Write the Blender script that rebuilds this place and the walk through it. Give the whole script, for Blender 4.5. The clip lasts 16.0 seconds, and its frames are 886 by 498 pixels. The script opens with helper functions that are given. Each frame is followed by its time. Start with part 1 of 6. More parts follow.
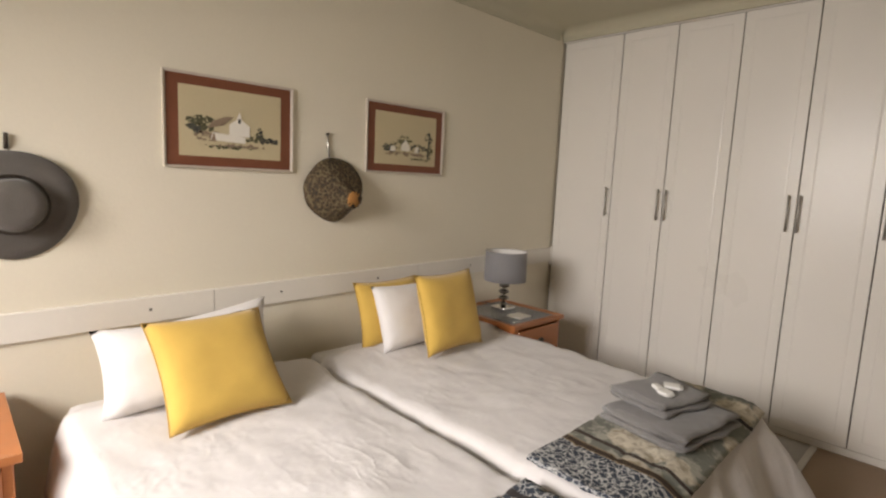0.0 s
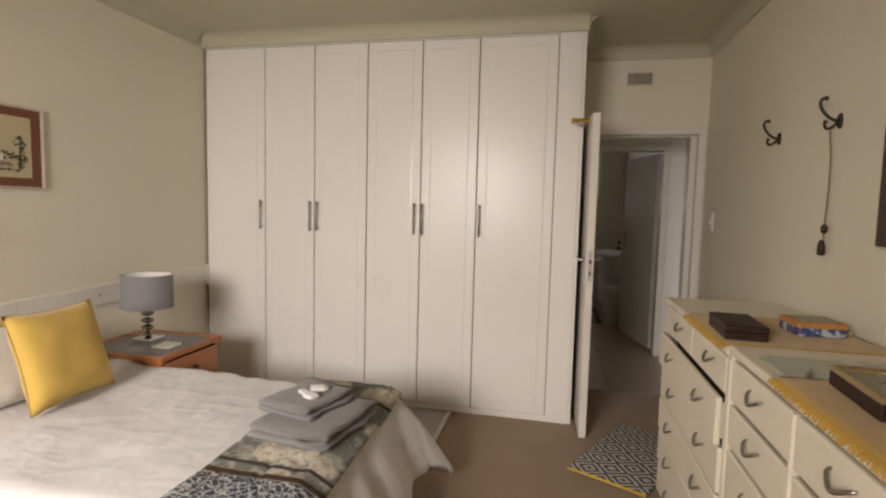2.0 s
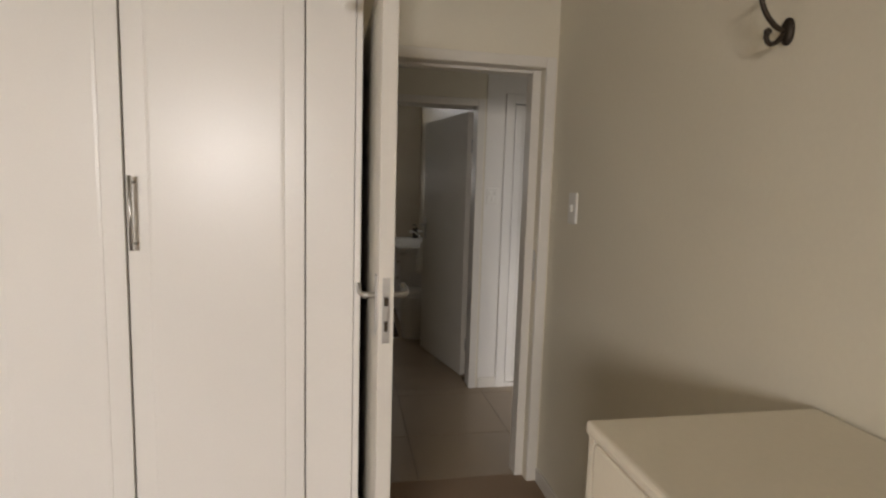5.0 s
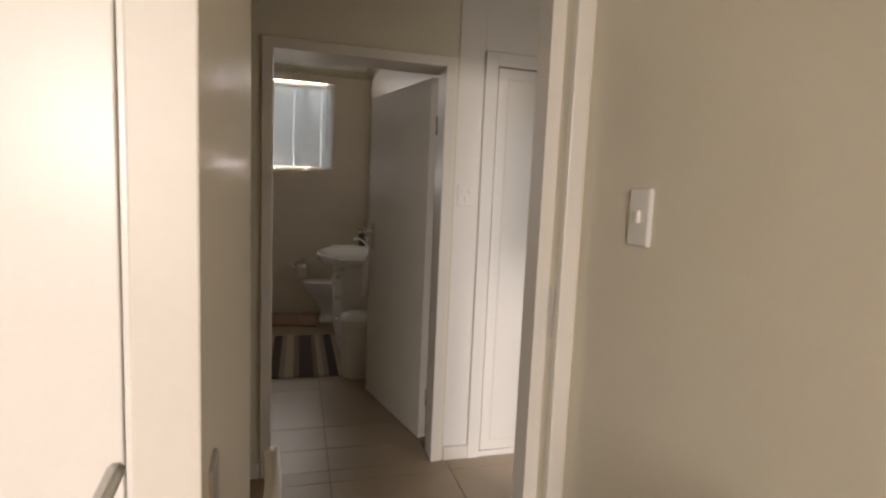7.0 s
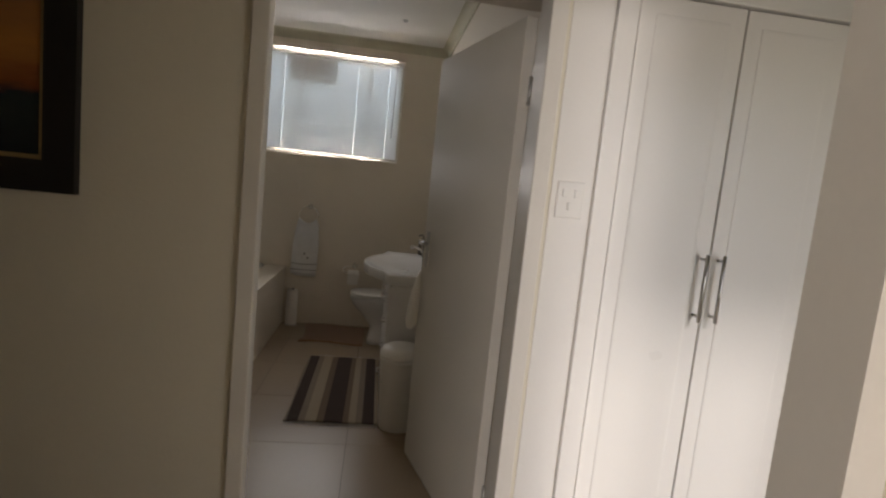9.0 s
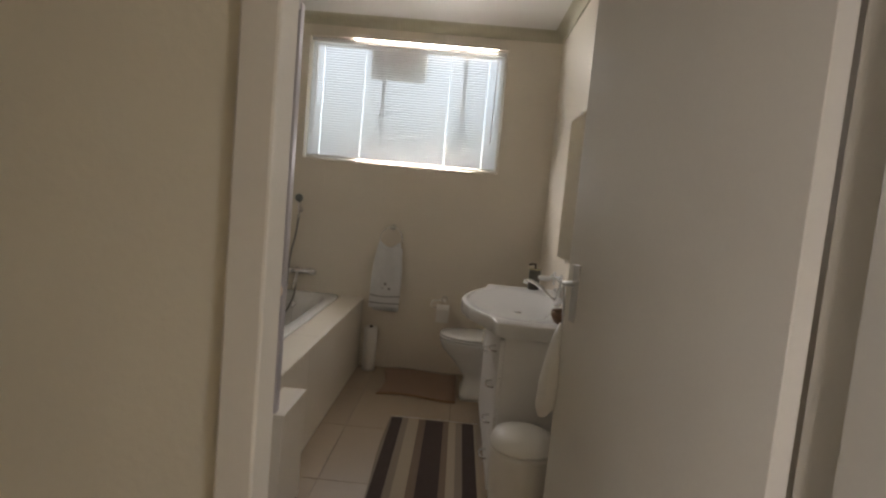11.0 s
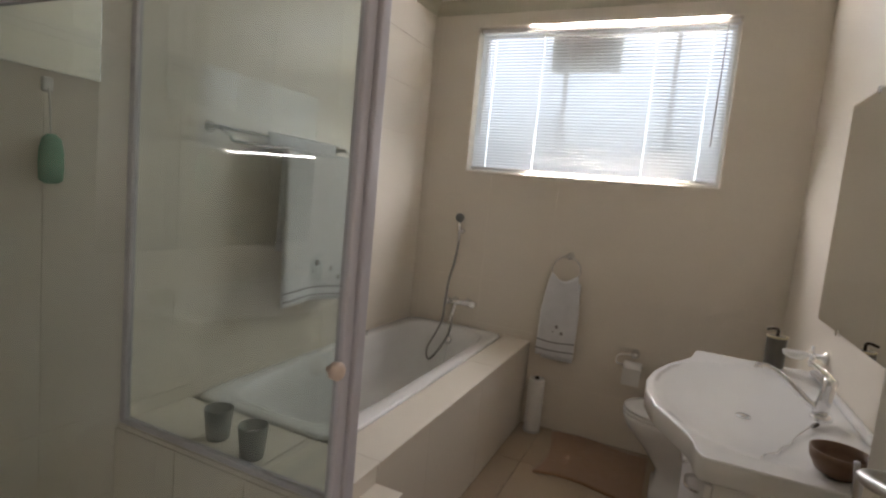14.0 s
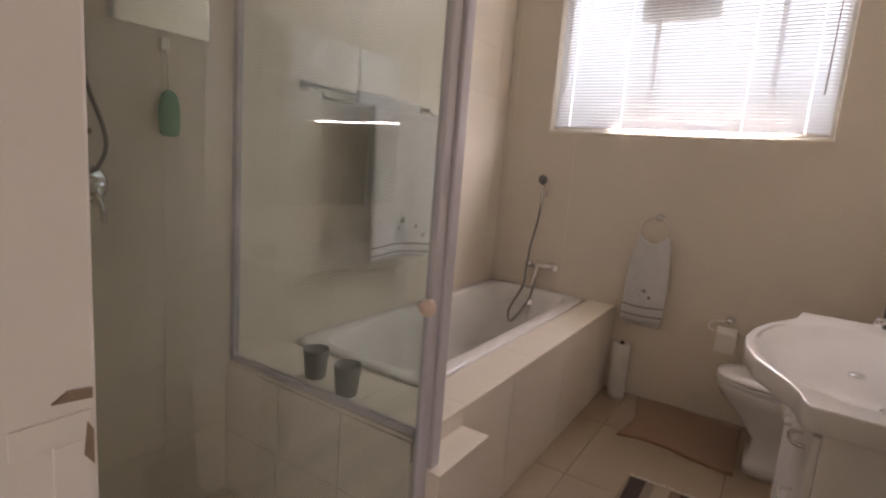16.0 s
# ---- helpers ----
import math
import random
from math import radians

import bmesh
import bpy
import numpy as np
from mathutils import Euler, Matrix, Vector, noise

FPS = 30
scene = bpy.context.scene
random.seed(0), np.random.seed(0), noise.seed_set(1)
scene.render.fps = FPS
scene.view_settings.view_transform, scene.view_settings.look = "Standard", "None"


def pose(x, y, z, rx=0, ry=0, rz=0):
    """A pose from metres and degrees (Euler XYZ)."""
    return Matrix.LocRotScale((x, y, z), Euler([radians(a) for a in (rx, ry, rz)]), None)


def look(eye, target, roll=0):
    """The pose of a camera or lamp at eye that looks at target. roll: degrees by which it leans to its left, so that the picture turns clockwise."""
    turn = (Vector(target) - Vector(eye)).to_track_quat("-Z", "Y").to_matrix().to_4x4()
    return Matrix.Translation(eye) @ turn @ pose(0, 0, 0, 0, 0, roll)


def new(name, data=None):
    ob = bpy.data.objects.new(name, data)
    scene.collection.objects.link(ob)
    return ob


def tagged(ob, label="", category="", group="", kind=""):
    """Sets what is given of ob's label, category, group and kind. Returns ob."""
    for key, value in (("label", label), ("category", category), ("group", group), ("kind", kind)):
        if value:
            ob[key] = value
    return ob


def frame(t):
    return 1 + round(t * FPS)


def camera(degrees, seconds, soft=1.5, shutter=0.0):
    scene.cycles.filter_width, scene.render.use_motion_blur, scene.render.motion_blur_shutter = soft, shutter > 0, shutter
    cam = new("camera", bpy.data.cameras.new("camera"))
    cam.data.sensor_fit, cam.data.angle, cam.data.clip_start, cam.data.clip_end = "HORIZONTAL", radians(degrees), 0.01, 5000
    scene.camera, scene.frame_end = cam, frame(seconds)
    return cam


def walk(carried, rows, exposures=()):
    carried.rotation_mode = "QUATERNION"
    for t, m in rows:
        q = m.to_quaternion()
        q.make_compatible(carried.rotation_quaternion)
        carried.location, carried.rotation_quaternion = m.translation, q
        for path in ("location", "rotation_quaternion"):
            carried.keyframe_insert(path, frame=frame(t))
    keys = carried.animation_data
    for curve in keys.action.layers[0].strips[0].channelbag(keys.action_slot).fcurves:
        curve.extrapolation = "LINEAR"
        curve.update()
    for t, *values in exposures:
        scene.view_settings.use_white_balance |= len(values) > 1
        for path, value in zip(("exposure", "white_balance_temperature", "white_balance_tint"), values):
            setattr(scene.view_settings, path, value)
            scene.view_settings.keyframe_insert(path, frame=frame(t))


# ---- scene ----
cam = camera(80.5, 16.0, soft=2.3)
# seconds, eye, point looked at, lean
PATH = [
    (0, (0.538, 0.338, 1.456), (-0.885, 1.719, 1.196), 2.6),
    (0.5, (0.58, 0.366, 1.465), (-0.646, 1.933, 1.26), 1.8),
    (1, (0.63, 0.399, 1.451), (-0.354, 2.132, 1.282), 1.4),
    (1.5, (0.673, 0.407, 1.447), (-0.012, 2.279, 1.281), 1.0),
    (2, (0.696, 0.449, 1.448), (0.271, 2.396, 1.284), 1.4),
    (2.5, (0.76, 0.656, 1.464), (0.47, 2.628, 1.298), 1.7),
    (3, (0.751, 0.924, 1.45), (0.55, 2.907, 1.288), 2.1),
    (3.5, (0.71, 1.224, 1.447), (0.704, 3.217, 1.282), 2.4),
    (4, (0.75, 1.611, 1.458), (0.903, 3.596, 1.268), 2.7),
    (4.5, (0.748, 1.972, 1.446), (0.992, 3.946, 1.24), 2.5),
    (5, (0.788, 2.302, 1.446), (1.148, 4.256, 1.223), 1.7),
    (5.2, (0.825, 2.429, 1.456), (1.225, 4.376, 1.229), 1.5),
    (7.3, (1.004, 3.525, 1.405), (1.542, 5.44, 1.194), 2.5),
    (7.5, (1.02, 3.62, 1.392), (1.555, 5.536, 1.186), 2.6),
    (8, (1.093, 3.848, 1.379), (1.636, 5.761, 1.17), 3.3),
    (8.5, (1.22, 4.098, 1.418), (1.672, 6.034, 1.202), 4.7),
    (9, (1.215, 4.345, 1.406), (1.472, 6.316, 1.183), 5.8),
    (11.3, (1.093, 5.445, 1.343), (1.023, 7.436, 1.176), 5.1),
    (11.5, (1.129, 5.54, 1.346), (1.046, 7.531, 1.179), 5.1),
    (12, (1.213, 5.757, 1.391), (1.046, 7.742, 1.21), 5.2),
    (12.5, (1.25, 5.879, 1.398), (0.859, 7.831, 1.202), 5.5),
    (13, (1.211, 5.956, 1.412), (0.691, 7.876, 1.204), 5.2),
    (13.5, (1.182, 6.02, 1.416), (0.553, 7.908, 1.213), 5.1),
    (14, (1.19, 6.11, 1.437), (0.375, 7.925, 1.23), 5.4),
    (14.5, (1.202, 6.194, 1.421), (0.221, 7.923, 1.2), 5.2),
    (15, (1.218, 6.224, 1.385), (0.166, 7.908, 1.151), 5.0),
    (15.5, (1.221, 6.193, 1.369), (0.148, 7.861, 1.108), 4.7),
    (16, (1.183, 6.077, 1.345), (0.124, 7.743, 1.024), 4.5),
]
# seconds, stops, white balance and tint
EXPOSURES = [(0, -0.38, 6650, 13), (1.0, -0.3, 6750, 13), (1.5, -0.22, 6800, 13), (2, -0.1, 6800, 14), (3, 0.0, 6650, 13), (5.2, 0.05, 6500, 13), (7.3, 0.8, 6850, 17), (8.5, 0.8, 6500, 15), (9, 0.95, 6500, 15), (11.5, 1.78, 6550, 15), (12.5, 1.92, 6250, 15), (14.5, 1.95, 6300, 19), (15.2, 1.98, 6450, 23), (16, 2.12, 6800, 29)]
walk(cam, [(t, look(eye, target, lean)) for t, eye, target, lean in PATH], EXPOSURES)

# ---- world and large lights ----
world = bpy.data.worlds.new("sky")
scene.world = world
world.use_nodes = True
wn = world.node_tree
sky = wn.nodes.new("ShaderNodeTexSky")
sky.sky_type = "NISHITA"
sky.sun_disc = False
sky.sun_elevation = radians(38)
sky.sun_rotation = radians(200)
wn.links.new(sky.outputs[0], wn.nodes["Background"].inputs[0])
wn.nodes["Background"].inputs[1].default_value = 0.1


def sun(strength, angle, turn):
    data = bpy.data.lights.new("sun", "SUN")
    data.energy, data.angle, data.color = strength, radians(angle), (1.0, 0.95, 0.88)
    ob = new("sun", data)
    ob.matrix_world = pose(0, 0, 6, *turn)


def window_light(name, eye, target, width, height, watts, colour, spread=180):
    data = bpy.data.lights.new(name, "AREA")
    data.shape, data.size, data.size_y = "RECTANGLE", width, height
    data.energy, data.color, data.spread = watts, colour, radians(spread)
    ob = new(name, data)
    ob.matrix_world = look(eye, target)


sun(1.0, 12, (52, 0, 20))
window_light("bedroom_window_light", (-0.62, -1.20, 1.85), (-0.66, 2.0, 0.22), 1.25, 0.85, 62, (1.0, 0.957, 0.912), 108)
window_light("hall_window_light", (3.45, 3.85, 1.20), (1.5, 5.9, 1.0), 1.35, 1.7, 11.5, (1.0, 0.95, 0.91))
window_light("bathroom_window_light", (0.59, 9.75, 2.12), (0.59, 8.0, 2.0), 1.6, 1.0, 3.2, (1.0, 0.99, 0.97))
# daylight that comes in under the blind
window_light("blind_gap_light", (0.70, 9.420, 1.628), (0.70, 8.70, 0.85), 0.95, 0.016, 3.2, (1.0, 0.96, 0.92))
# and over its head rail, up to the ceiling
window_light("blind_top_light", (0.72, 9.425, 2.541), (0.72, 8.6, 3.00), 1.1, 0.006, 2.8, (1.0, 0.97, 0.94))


# ---- materials ----
class Net:
    """A short way to write node trees."""

    def __init__(self, name):
        self.m = bpy.data.materials.new(name)
        self.m.use_nodes = True
        self.t = self.m.node_tree
        self.b = self.t.nodes["Principled BSDF"]
        self.out = self.t.nodes["Material Output"]

    def put(self, sock, v):
        if isinstance(v, bpy.types.NodeSocket):
            self.t.links.new(v, sock)
        elif v is not None:
            sock.default_value = v

    def math(self, op, a, b=None, c=None):
        n = self.t.nodes.new("ShaderNodeMath")
        n.operation = op
        for s, v in zip(n.inputs, (a, b, c)):
            self.put(s, v)
        return n.outputs[0]

    def coord(self, kind="Object"):
        return self.t.nodes.new("ShaderNodeTexCoord").outputs[kind]

    def xyz(self, v):
        n = self.t.nodes.new("ShaderNodeSeparateXYZ")
        self.put(n.inputs[0], v)
        return n.outputs

    def moved(self, v, scale=(1, 1, 1), rot=(0, 0, 0), loc=(0, 0, 0)):
        n = self.t.nodes.new("ShaderNodeMapping")
        self.put(n.inputs[0], v)
        n.inputs["Scale"].default_value, n.inputs["Rotation"].default_value, n.inputs["Location"].default_value = scale, rot, loc
        return n.outputs[0]

    def noise(self, v, scale, detail=3, rough=0.5, out=0):
        n = self.t.nodes.new("ShaderNodeTexNoise")
        self.put(n.inputs["Vector"], v)
        n.inputs["Scale"].default_value, n.inputs["Detail"].default_value, n.inputs["Roughness"].default_value = scale, detail, rough
        return n.outputs[out]

    def voronoi(self, v, scale, feature="F1", out="Distance"):
        n = self.t.nodes.new("ShaderNodeTexVoronoi")
        n.feature = feature
        self.put(n.inputs["Vector"], v)
        n.inputs["Scale"].default_value = scale
        return n.outputs[out]

    def mix(self, fac, a, b):
        n = self.t.nodes.new("ShaderNodeMix")
        n.data_type = "RGBA"
        self.put(n.inputs[0], fac)
        self.put(n.inputs[6], a if isinstance(a, bpy.types.NodeSocket) else (*a, 1))
        self.put(n.inputs[7], b if isinstance(b, bpy.types.NodeSocket) else (*b, 1))
        return n.outputs[2]

    def ramp(self, fac, stops):
        n = self.t.nodes.new("ShaderNodeValToRGB")
        self.put(n.inputs[0], fac)
        e = n.color_ramp.elements
        while len(e) < len(stops):
            e.new(0.5)
        for el, (p, c) in zip(e, stops):
            el.position, el.color = p, (*c, 1)
        return n.outputs[0]

    def step(self, v, at, soft=0.03):
        n = self.t.nodes.new("ShaderNodeMapRange")
        self.put(n.inputs[0], v)
        n.inputs[1].default_value, n.inputs[2].default_value = at - soft, at + soft
        return n.outputs[0]

    def relief(self, h, depth, strength=1.0):
        n = self.t.nodes.new("ShaderNodeBump")
        n.inputs["Strength"].default_value, n.inputs["Distance"].default_value = strength, depth
        self.put(n.inputs["Height"], h)
        self.put(self.b.inputs["Normal"], n.outputs[0])


def surface(name, colour, rough=0.6, metal=0.0, var=0.06, scale=2.5, fine=90, depth=0.0004, stretch=(1, 1, 1), coat=0.0, spec=0.5, sheen=0.0, island=0.0):
    """Paint, wood, cloth or metal: a base colour that varies broadly and finely, with fine relief."""
    n = Net(name)
    p = n.moved(n.coord(), stretch)
    broad, grain = n.noise(p, scale, 4), n.noise(p, fine, 3)
    f = n.math("ADD", n.math("MULTIPLY", broad, 0.65), n.math("MULTIPLY", grain, 0.35))
    if island:
        r = n.t.nodes.new("ShaderNodeObjectInfo").outputs["Random"]
        f = n.math("ADD", f, n.math("MULTIPLY", n.math("SUBTRACT", r, 0.5), island))
    low, high = [c * (1 - 2.2 * var) for c in colour], [min(1, c * (1 + 2.2 * var)) for c in colour]
    n.put(n.b.inputs["Base Color"], n.mix(f, low, high))
    n.put(n.b.inputs["Roughness"], n.math("ADD", n.math("MULTIPLY", broad, 0.16), rough - 0.08))
    n.b.inputs["Metallic"].default_value = metal
    n.b.inputs["Specular IOR Level"].default_value = spec
    n.b.inputs["Coat Weight"].default_value = coat
    n.b.inputs["Sheen Weight"].default_value = sheen
    n.relief(grain, depth)
    return n.m


def cloth(name, colour, weave=700, depth=0.0006, var=0.05, fold=9, crease=0.0):
    n = Net(name)
    p = n.coord()
    x, y, z = n.xyz(p)
    s = n.math("ADD", x, z)
    w = n.math("MULTIPLY", n.math("SINE", n.math("MULTIPLY", s, weave)), n.math("SINE", n.math("MULTIPLY", y, weave)))
    broad = n.noise(p, fold, 4)
    n.put(n.b.inputs["Base Color"], n.mix(n.math("ADD", n.math("MULTIPLY", broad, 0.8), n.math("MULTIPLY", w, 0.04)), [c * (1 - 2 * var) for c in colour], [min(1, c * (1 + 2 * var)) for c in colour]))
    n.b.inputs["Roughness"].default_value = 0.85
    n.b.inputs["Sheen Weight"].default_value = 0.25
    n.b.inputs["Specular IOR Level"].default_value = 0.2
    h = n.math("ADD", n.math("MULTIPLY", w, 0.06), n.math("MULTIPLY", broad, 2.0))
    if crease:
        # creases that run in bunches, more across than along
        a = n.noise(n.moved(p, (2.0, 4.6, 2.0), (0, 0, 0.5)), 1.0, 3, 0.55)
        b = n.noise(n.moved(p, (7, 2.6, 6), (0, 0, -0.35)), 1.0, 2)
        where = n.step(n.noise(p, 2.3, 2), 0.5, 0.16)
        ridge = n.math("POWER", n.math("SUBTRACT", 1.0, n.math("ABSOLUTE", n.math("MULTIPLY", n.math("SUBTRACT", a, 0.5), 6.0))), 1.0)
        fine = n.math("SUBTRACT", 1.0, n.math("ABSOLUTE", n.math("MULTIPLY", n.math("SUBTRACT", b, 0.5), 5.0)))
        fold_h = n.math("MULTIPLY", n.math("ADD", n.math("MAXIMUM", ridge, 0.0), n.math("MULTIPLY", n.math("MAXIMUM", fine, 0.0), 0.5)), where)
        h = n.math("ADD", h, n.math("MULTIPLY", fold_h, crease / depth))
    n.relief(h, depth)
    return n.m


def terry(name, colour):
    n = Net(name)
    p = n.coord()
    h = n.noise(p, 420, 2)
    n.put(n.b.inputs["Base Color"], n.mix(n.math("ADD", n.math("MULTIPLY", n.noise(p, 14), 0.5), n.math("MULTIPLY", h, 0.5)), [c * 0.72 for c in colour], [min(1, c * 1.22) for c in colour]))
    n.b.inputs["Roughness"].default_value = 0.95
    n.b.inputs["Sheen Weight"].default_value = 0.4
    n.relief(h, 0.004)
    return n.m


def pane_glass(name, tint=(0.93, 0.97, 0.95)):
    n = Net(name)
    n.b.inputs["Base Color"].default_value = (*tint, 1)
    n.b.inputs["Transmission Weight"].default_value = 1.0
    n.b.inputs["Roughness"].default_value = 0.0
    n.b.inputs["IOR"].default_value = 1.5
    return n.m


def diamonds(name, pitch, turn):
    """Woven rug of nested light diamonds on dark grey."""
    n = Net(name)
    p = n.moved(n.coord(), rot=(0, 0, turn))
    x, y, _ = n.xyz(p)
    u = n.math("SUBTRACT", n.math("FRACT", n.math("DIVIDE", x, pitch)), 0.5)
    v = n.math("SUBTRACT", n.math("FRACT", n.math("DIVIDE", y, pitch * 1.15)), 0.5)
    d = n.math("ADD", n.math("ABSOLUTE", u), n.math("ABSOLUTE", v))
    k = n.math("ADD", n.math("MULTIPLY", d, 4.0), n.math("MULTIPLY", n.noise(p, 160), 0.25))
    f = n.step(n.math("FRACT", k), 0.55, 0.12)
    n.put(n.b.inputs["Base Color"], n.mix(f, (0.055, 0.055, 0.065), (0.60, 0.57, 0.52)))
    n.b.inputs["Roughness"].default_value = 0.95
    n.relief(n.noise(p, 500), 0.003)
    return n.m


def floral(name, s0, s1):
    """Quilted throw: small navy sprigs on white, dark bands and broad cream blooms on grey-green."""
    n = Net(name)
    p = n.coord()
    x, y, z = n.xyz(p)
    warp = n.t.nodes.new("ShaderNodeVectorMath")
    warp.operation = "ADD"
    n.put(warp.inputs[0], p)
    sc = n.t.nodes.new("ShaderNodeVectorMath")
    sc.operation = "SCALE"
    n.put(sc.inputs[0], n.noise(p, 22, 2, out=1))
    sc.inputs[3].default_value = 0.05
    n.put(warp.inputs[1], sc.outputs[0])
    w = warp.outputs[0]
    sprig = n.step(n.math("ADD", n.voronoi(w, 42, "DISTANCE_TO_EDGE"), n.math("MULTIPLY", n.noise(p, 60, 2), 0.22)), 0.19, 0.05)
    small = n.mix(sprig, (0.50, 0.50, 0.49), (0.035, 0.045, 0.065))
    leaf = n.step(n.noise(w, 17, 3), 0.55, 0.04)
    ground = n.mix(leaf, (0.17, 0.175, 0.15), (0.36, 0.35, 0.30))
    bloom = n.step(n.math("ADD", n.voronoi(w, 5.5), n.math("MULTIPLY", n.noise(w, 30), 0.22)), 0.56, 0.03)
    petal = n.mix(n.step(n.noise(w, 30, 3), 0.46, 0.10), (0.36, 0.31, 0.23), (0.64, 0.59, 0.49))
    big = n.mix(bloom, petal, ground)
    inside = n.math("MULTIPLY", n.math("GREATER_THAN", y, s0), n.math("LESS_THAN", y, s1))
    base = n.mix(inside, big, small)

    def line(at, half):
        return n.math("LESS_THAN", n.math("ABSOLUTE", n.math("SUBTRACT", y, at)), half)

    c = n.mix(line(s1 + 0.016, 0.020), base, (0.28, 0.21, 0.13))
    c = n.mix(line(s1 + 0.016, 0.014), c, (0.045, 0.028, 0.018))
    c = n.mix(line(s1 + 0.085, 0.010), c, (0.05, 0.035, 0.03))
    c = n.mix(line(s0 - 0.02, 0.018), c, (0.04, 0.03, 0.03))
    c = n.mix(line(0.97, 0.014), c, (0.035, 0.03, 0.03))
    n.put(n.b.inputs["Base Color"], c)
    n.b.inputs["Roughness"].default_value = 0.9
    n.relief(n.noise(p, 60), 0.004)
    return n.m


def stripes(name, x0, x1):
    """Bath rug: dark brown, taupe and cream stripes."""
    n = Net(name)
    p = n.coord()
    x, y, z = n.xyz(p)
    s = n.math("ADD", n.math("DIVIDE", n.math("SUBTRACT", x, x0), x1 - x0), n.math("MULTIPLY", n.noise(p, 90), 0.012))
    r = n.t.nodes.new("ShaderNodeValToRGB")
    r.color_ramp.interpolation = "CONSTANT"
    e = r.color_ramp.elements
    dark, mid, pale, grey = (0.035, 0.017, 0.014), (0.19, 0.13, 0.085), (0.42, 0.34, 0.235), (0.26, 0.21, 0.155)
    plan = ((0, grey), (0.03, dark), (0.15, grey), (0.22, pale), (0.34, mid), (0.42, dark), (0.62, mid), (0.68, pale), (0.76, grey), (0.83, dark), (0.96, pale))
    while len(e) < len(plan):
        e.new(0.5)
    for el, (at, c) in zip(e, plan):
        el.position, el.color = at, (*c, 1)
    n.put(r.inputs[0], s)
    h = n.noise(p, 300)
    n.put(n.b.inputs["Base Color"], n.mix(n.math("MULTIPLY", h, 0.14), r.outputs[0], (0.4, 0.33, 0.25)))
    n.b.inputs["Roughness"].default_value = 0.95
    n.relief(h, 0.005)
    return n.m


def granite(name):
    n = Net(name)
    p = n.coord()
    v = n.voronoi(p, 160)
    f = n.math("ADD", n.math("MULTIPLY", v, 0.8), n.math("MULTIPLY", n.noise(p, 55, 5), 0.7))
    n.put(n.b.inputs["Base Color"], n.ramp(f, ((0.35, (0.03, 0.035, 0.045)), (0.6, (0.10, 0.11, 0.13)), (0.85, (0.35, 0.36, 0.38)))))
    n.b.inputs["Roughness"].default_value = 0.22
    return n.m


def slat_paint(name):
    """Thin white blind slats that let some daylight through."""
    n = Net(name)
    t = n.t.nodes.new("ShaderNodeBsdfTranslucent")
    t.inputs[0].default_value = (0.93, 0.95, 0.97, 1)
    mx = n.t.nodes.new("ShaderNodeMixShader")
    mx.inputs[0].default_value = 0.42
    n.b.inputs["Base Color"].default_value = (0.82, 0.82, 0.82, 1)
    n.b.inputs["Roughness"].default_value = 0.4
    n.t.links.new(n.b.outputs[0], mx.inputs[1])
    n.t.links.new(t.outputs[0], mx.inputs[2])
    n.t.links.new(mx.outputs[0], n.out.inputs[0])
    return n.m


def picture_sky(name, z0, z1):
    n = Net(name)
    p = n.coord()
    x, y, z = n.xyz(p)
    f = n.math("ADD", n.math("DIVIDE", n.math("SUBTRACT", z, z0), z1 - z0), n.math("MULTIPLY", n.math("SUBTRACT", n.noise(n.moved(p, (3, 1, 14)), 2, 4), 0.5), 0.16))
    n.put(n.b.inputs["Base Color"], n.ramp(f, ((0.0, (0.012, 0.018, 0.02)), (0.3, (0.02, 0.03, 0.032)), (0.36, (0.30, 0.09, 0.03)), (0.55, (0.55, 0.22, 0.05)), (0.8, (0.35, 0.16, 0.07)), (1.0, (0.16, 0.10, 0.08)))))
    n.b.inputs["Roughness"].default_value = 0.25
    return n.m


def tin_print(name):
    n = Net(name)
    p = n.coord()
    a = n.step(n.noise(p, 45, 2), 0.52, 0.03)
    b = n.step(n.noise(n.moved(p, loc=(3, 1, 2)), 38, 2), 0.55, 0.03)
    c = n.mix(b, n.mix(a, (0.035, 0.075, 0.19), (0.45, 0.48, 0.52)), (0.13, 0.06, 0.17))
    n.put(n.b.inputs["Base Color"], c)
    n.b.inputs["Roughness"].default_value = 0.35
    return n.m


def basketry(name):
    n = Net(name)
    p = n.coord()
    v = n.voronoi(p, 75)
    f = n.math("ADD", n.math("MULTIPLY", v, 0.9), n.math("MULTIPLY", n.noise(p, 30, 4), 0.7))
    n.put(n.b.inputs["Base Color"], n.ramp(f, ((0.35, (0.018, 0.015, 0.010)), (0.62, (0.045, 0.034, 0.018)), (0.85, (0.085, 0.050, 0.024)), (1.0, (0.14, 0.11, 0.055)))))
    n.b.inputs["Roughness"].default_value = 0.8
    n.relief(v, 0.004)
    return n.m


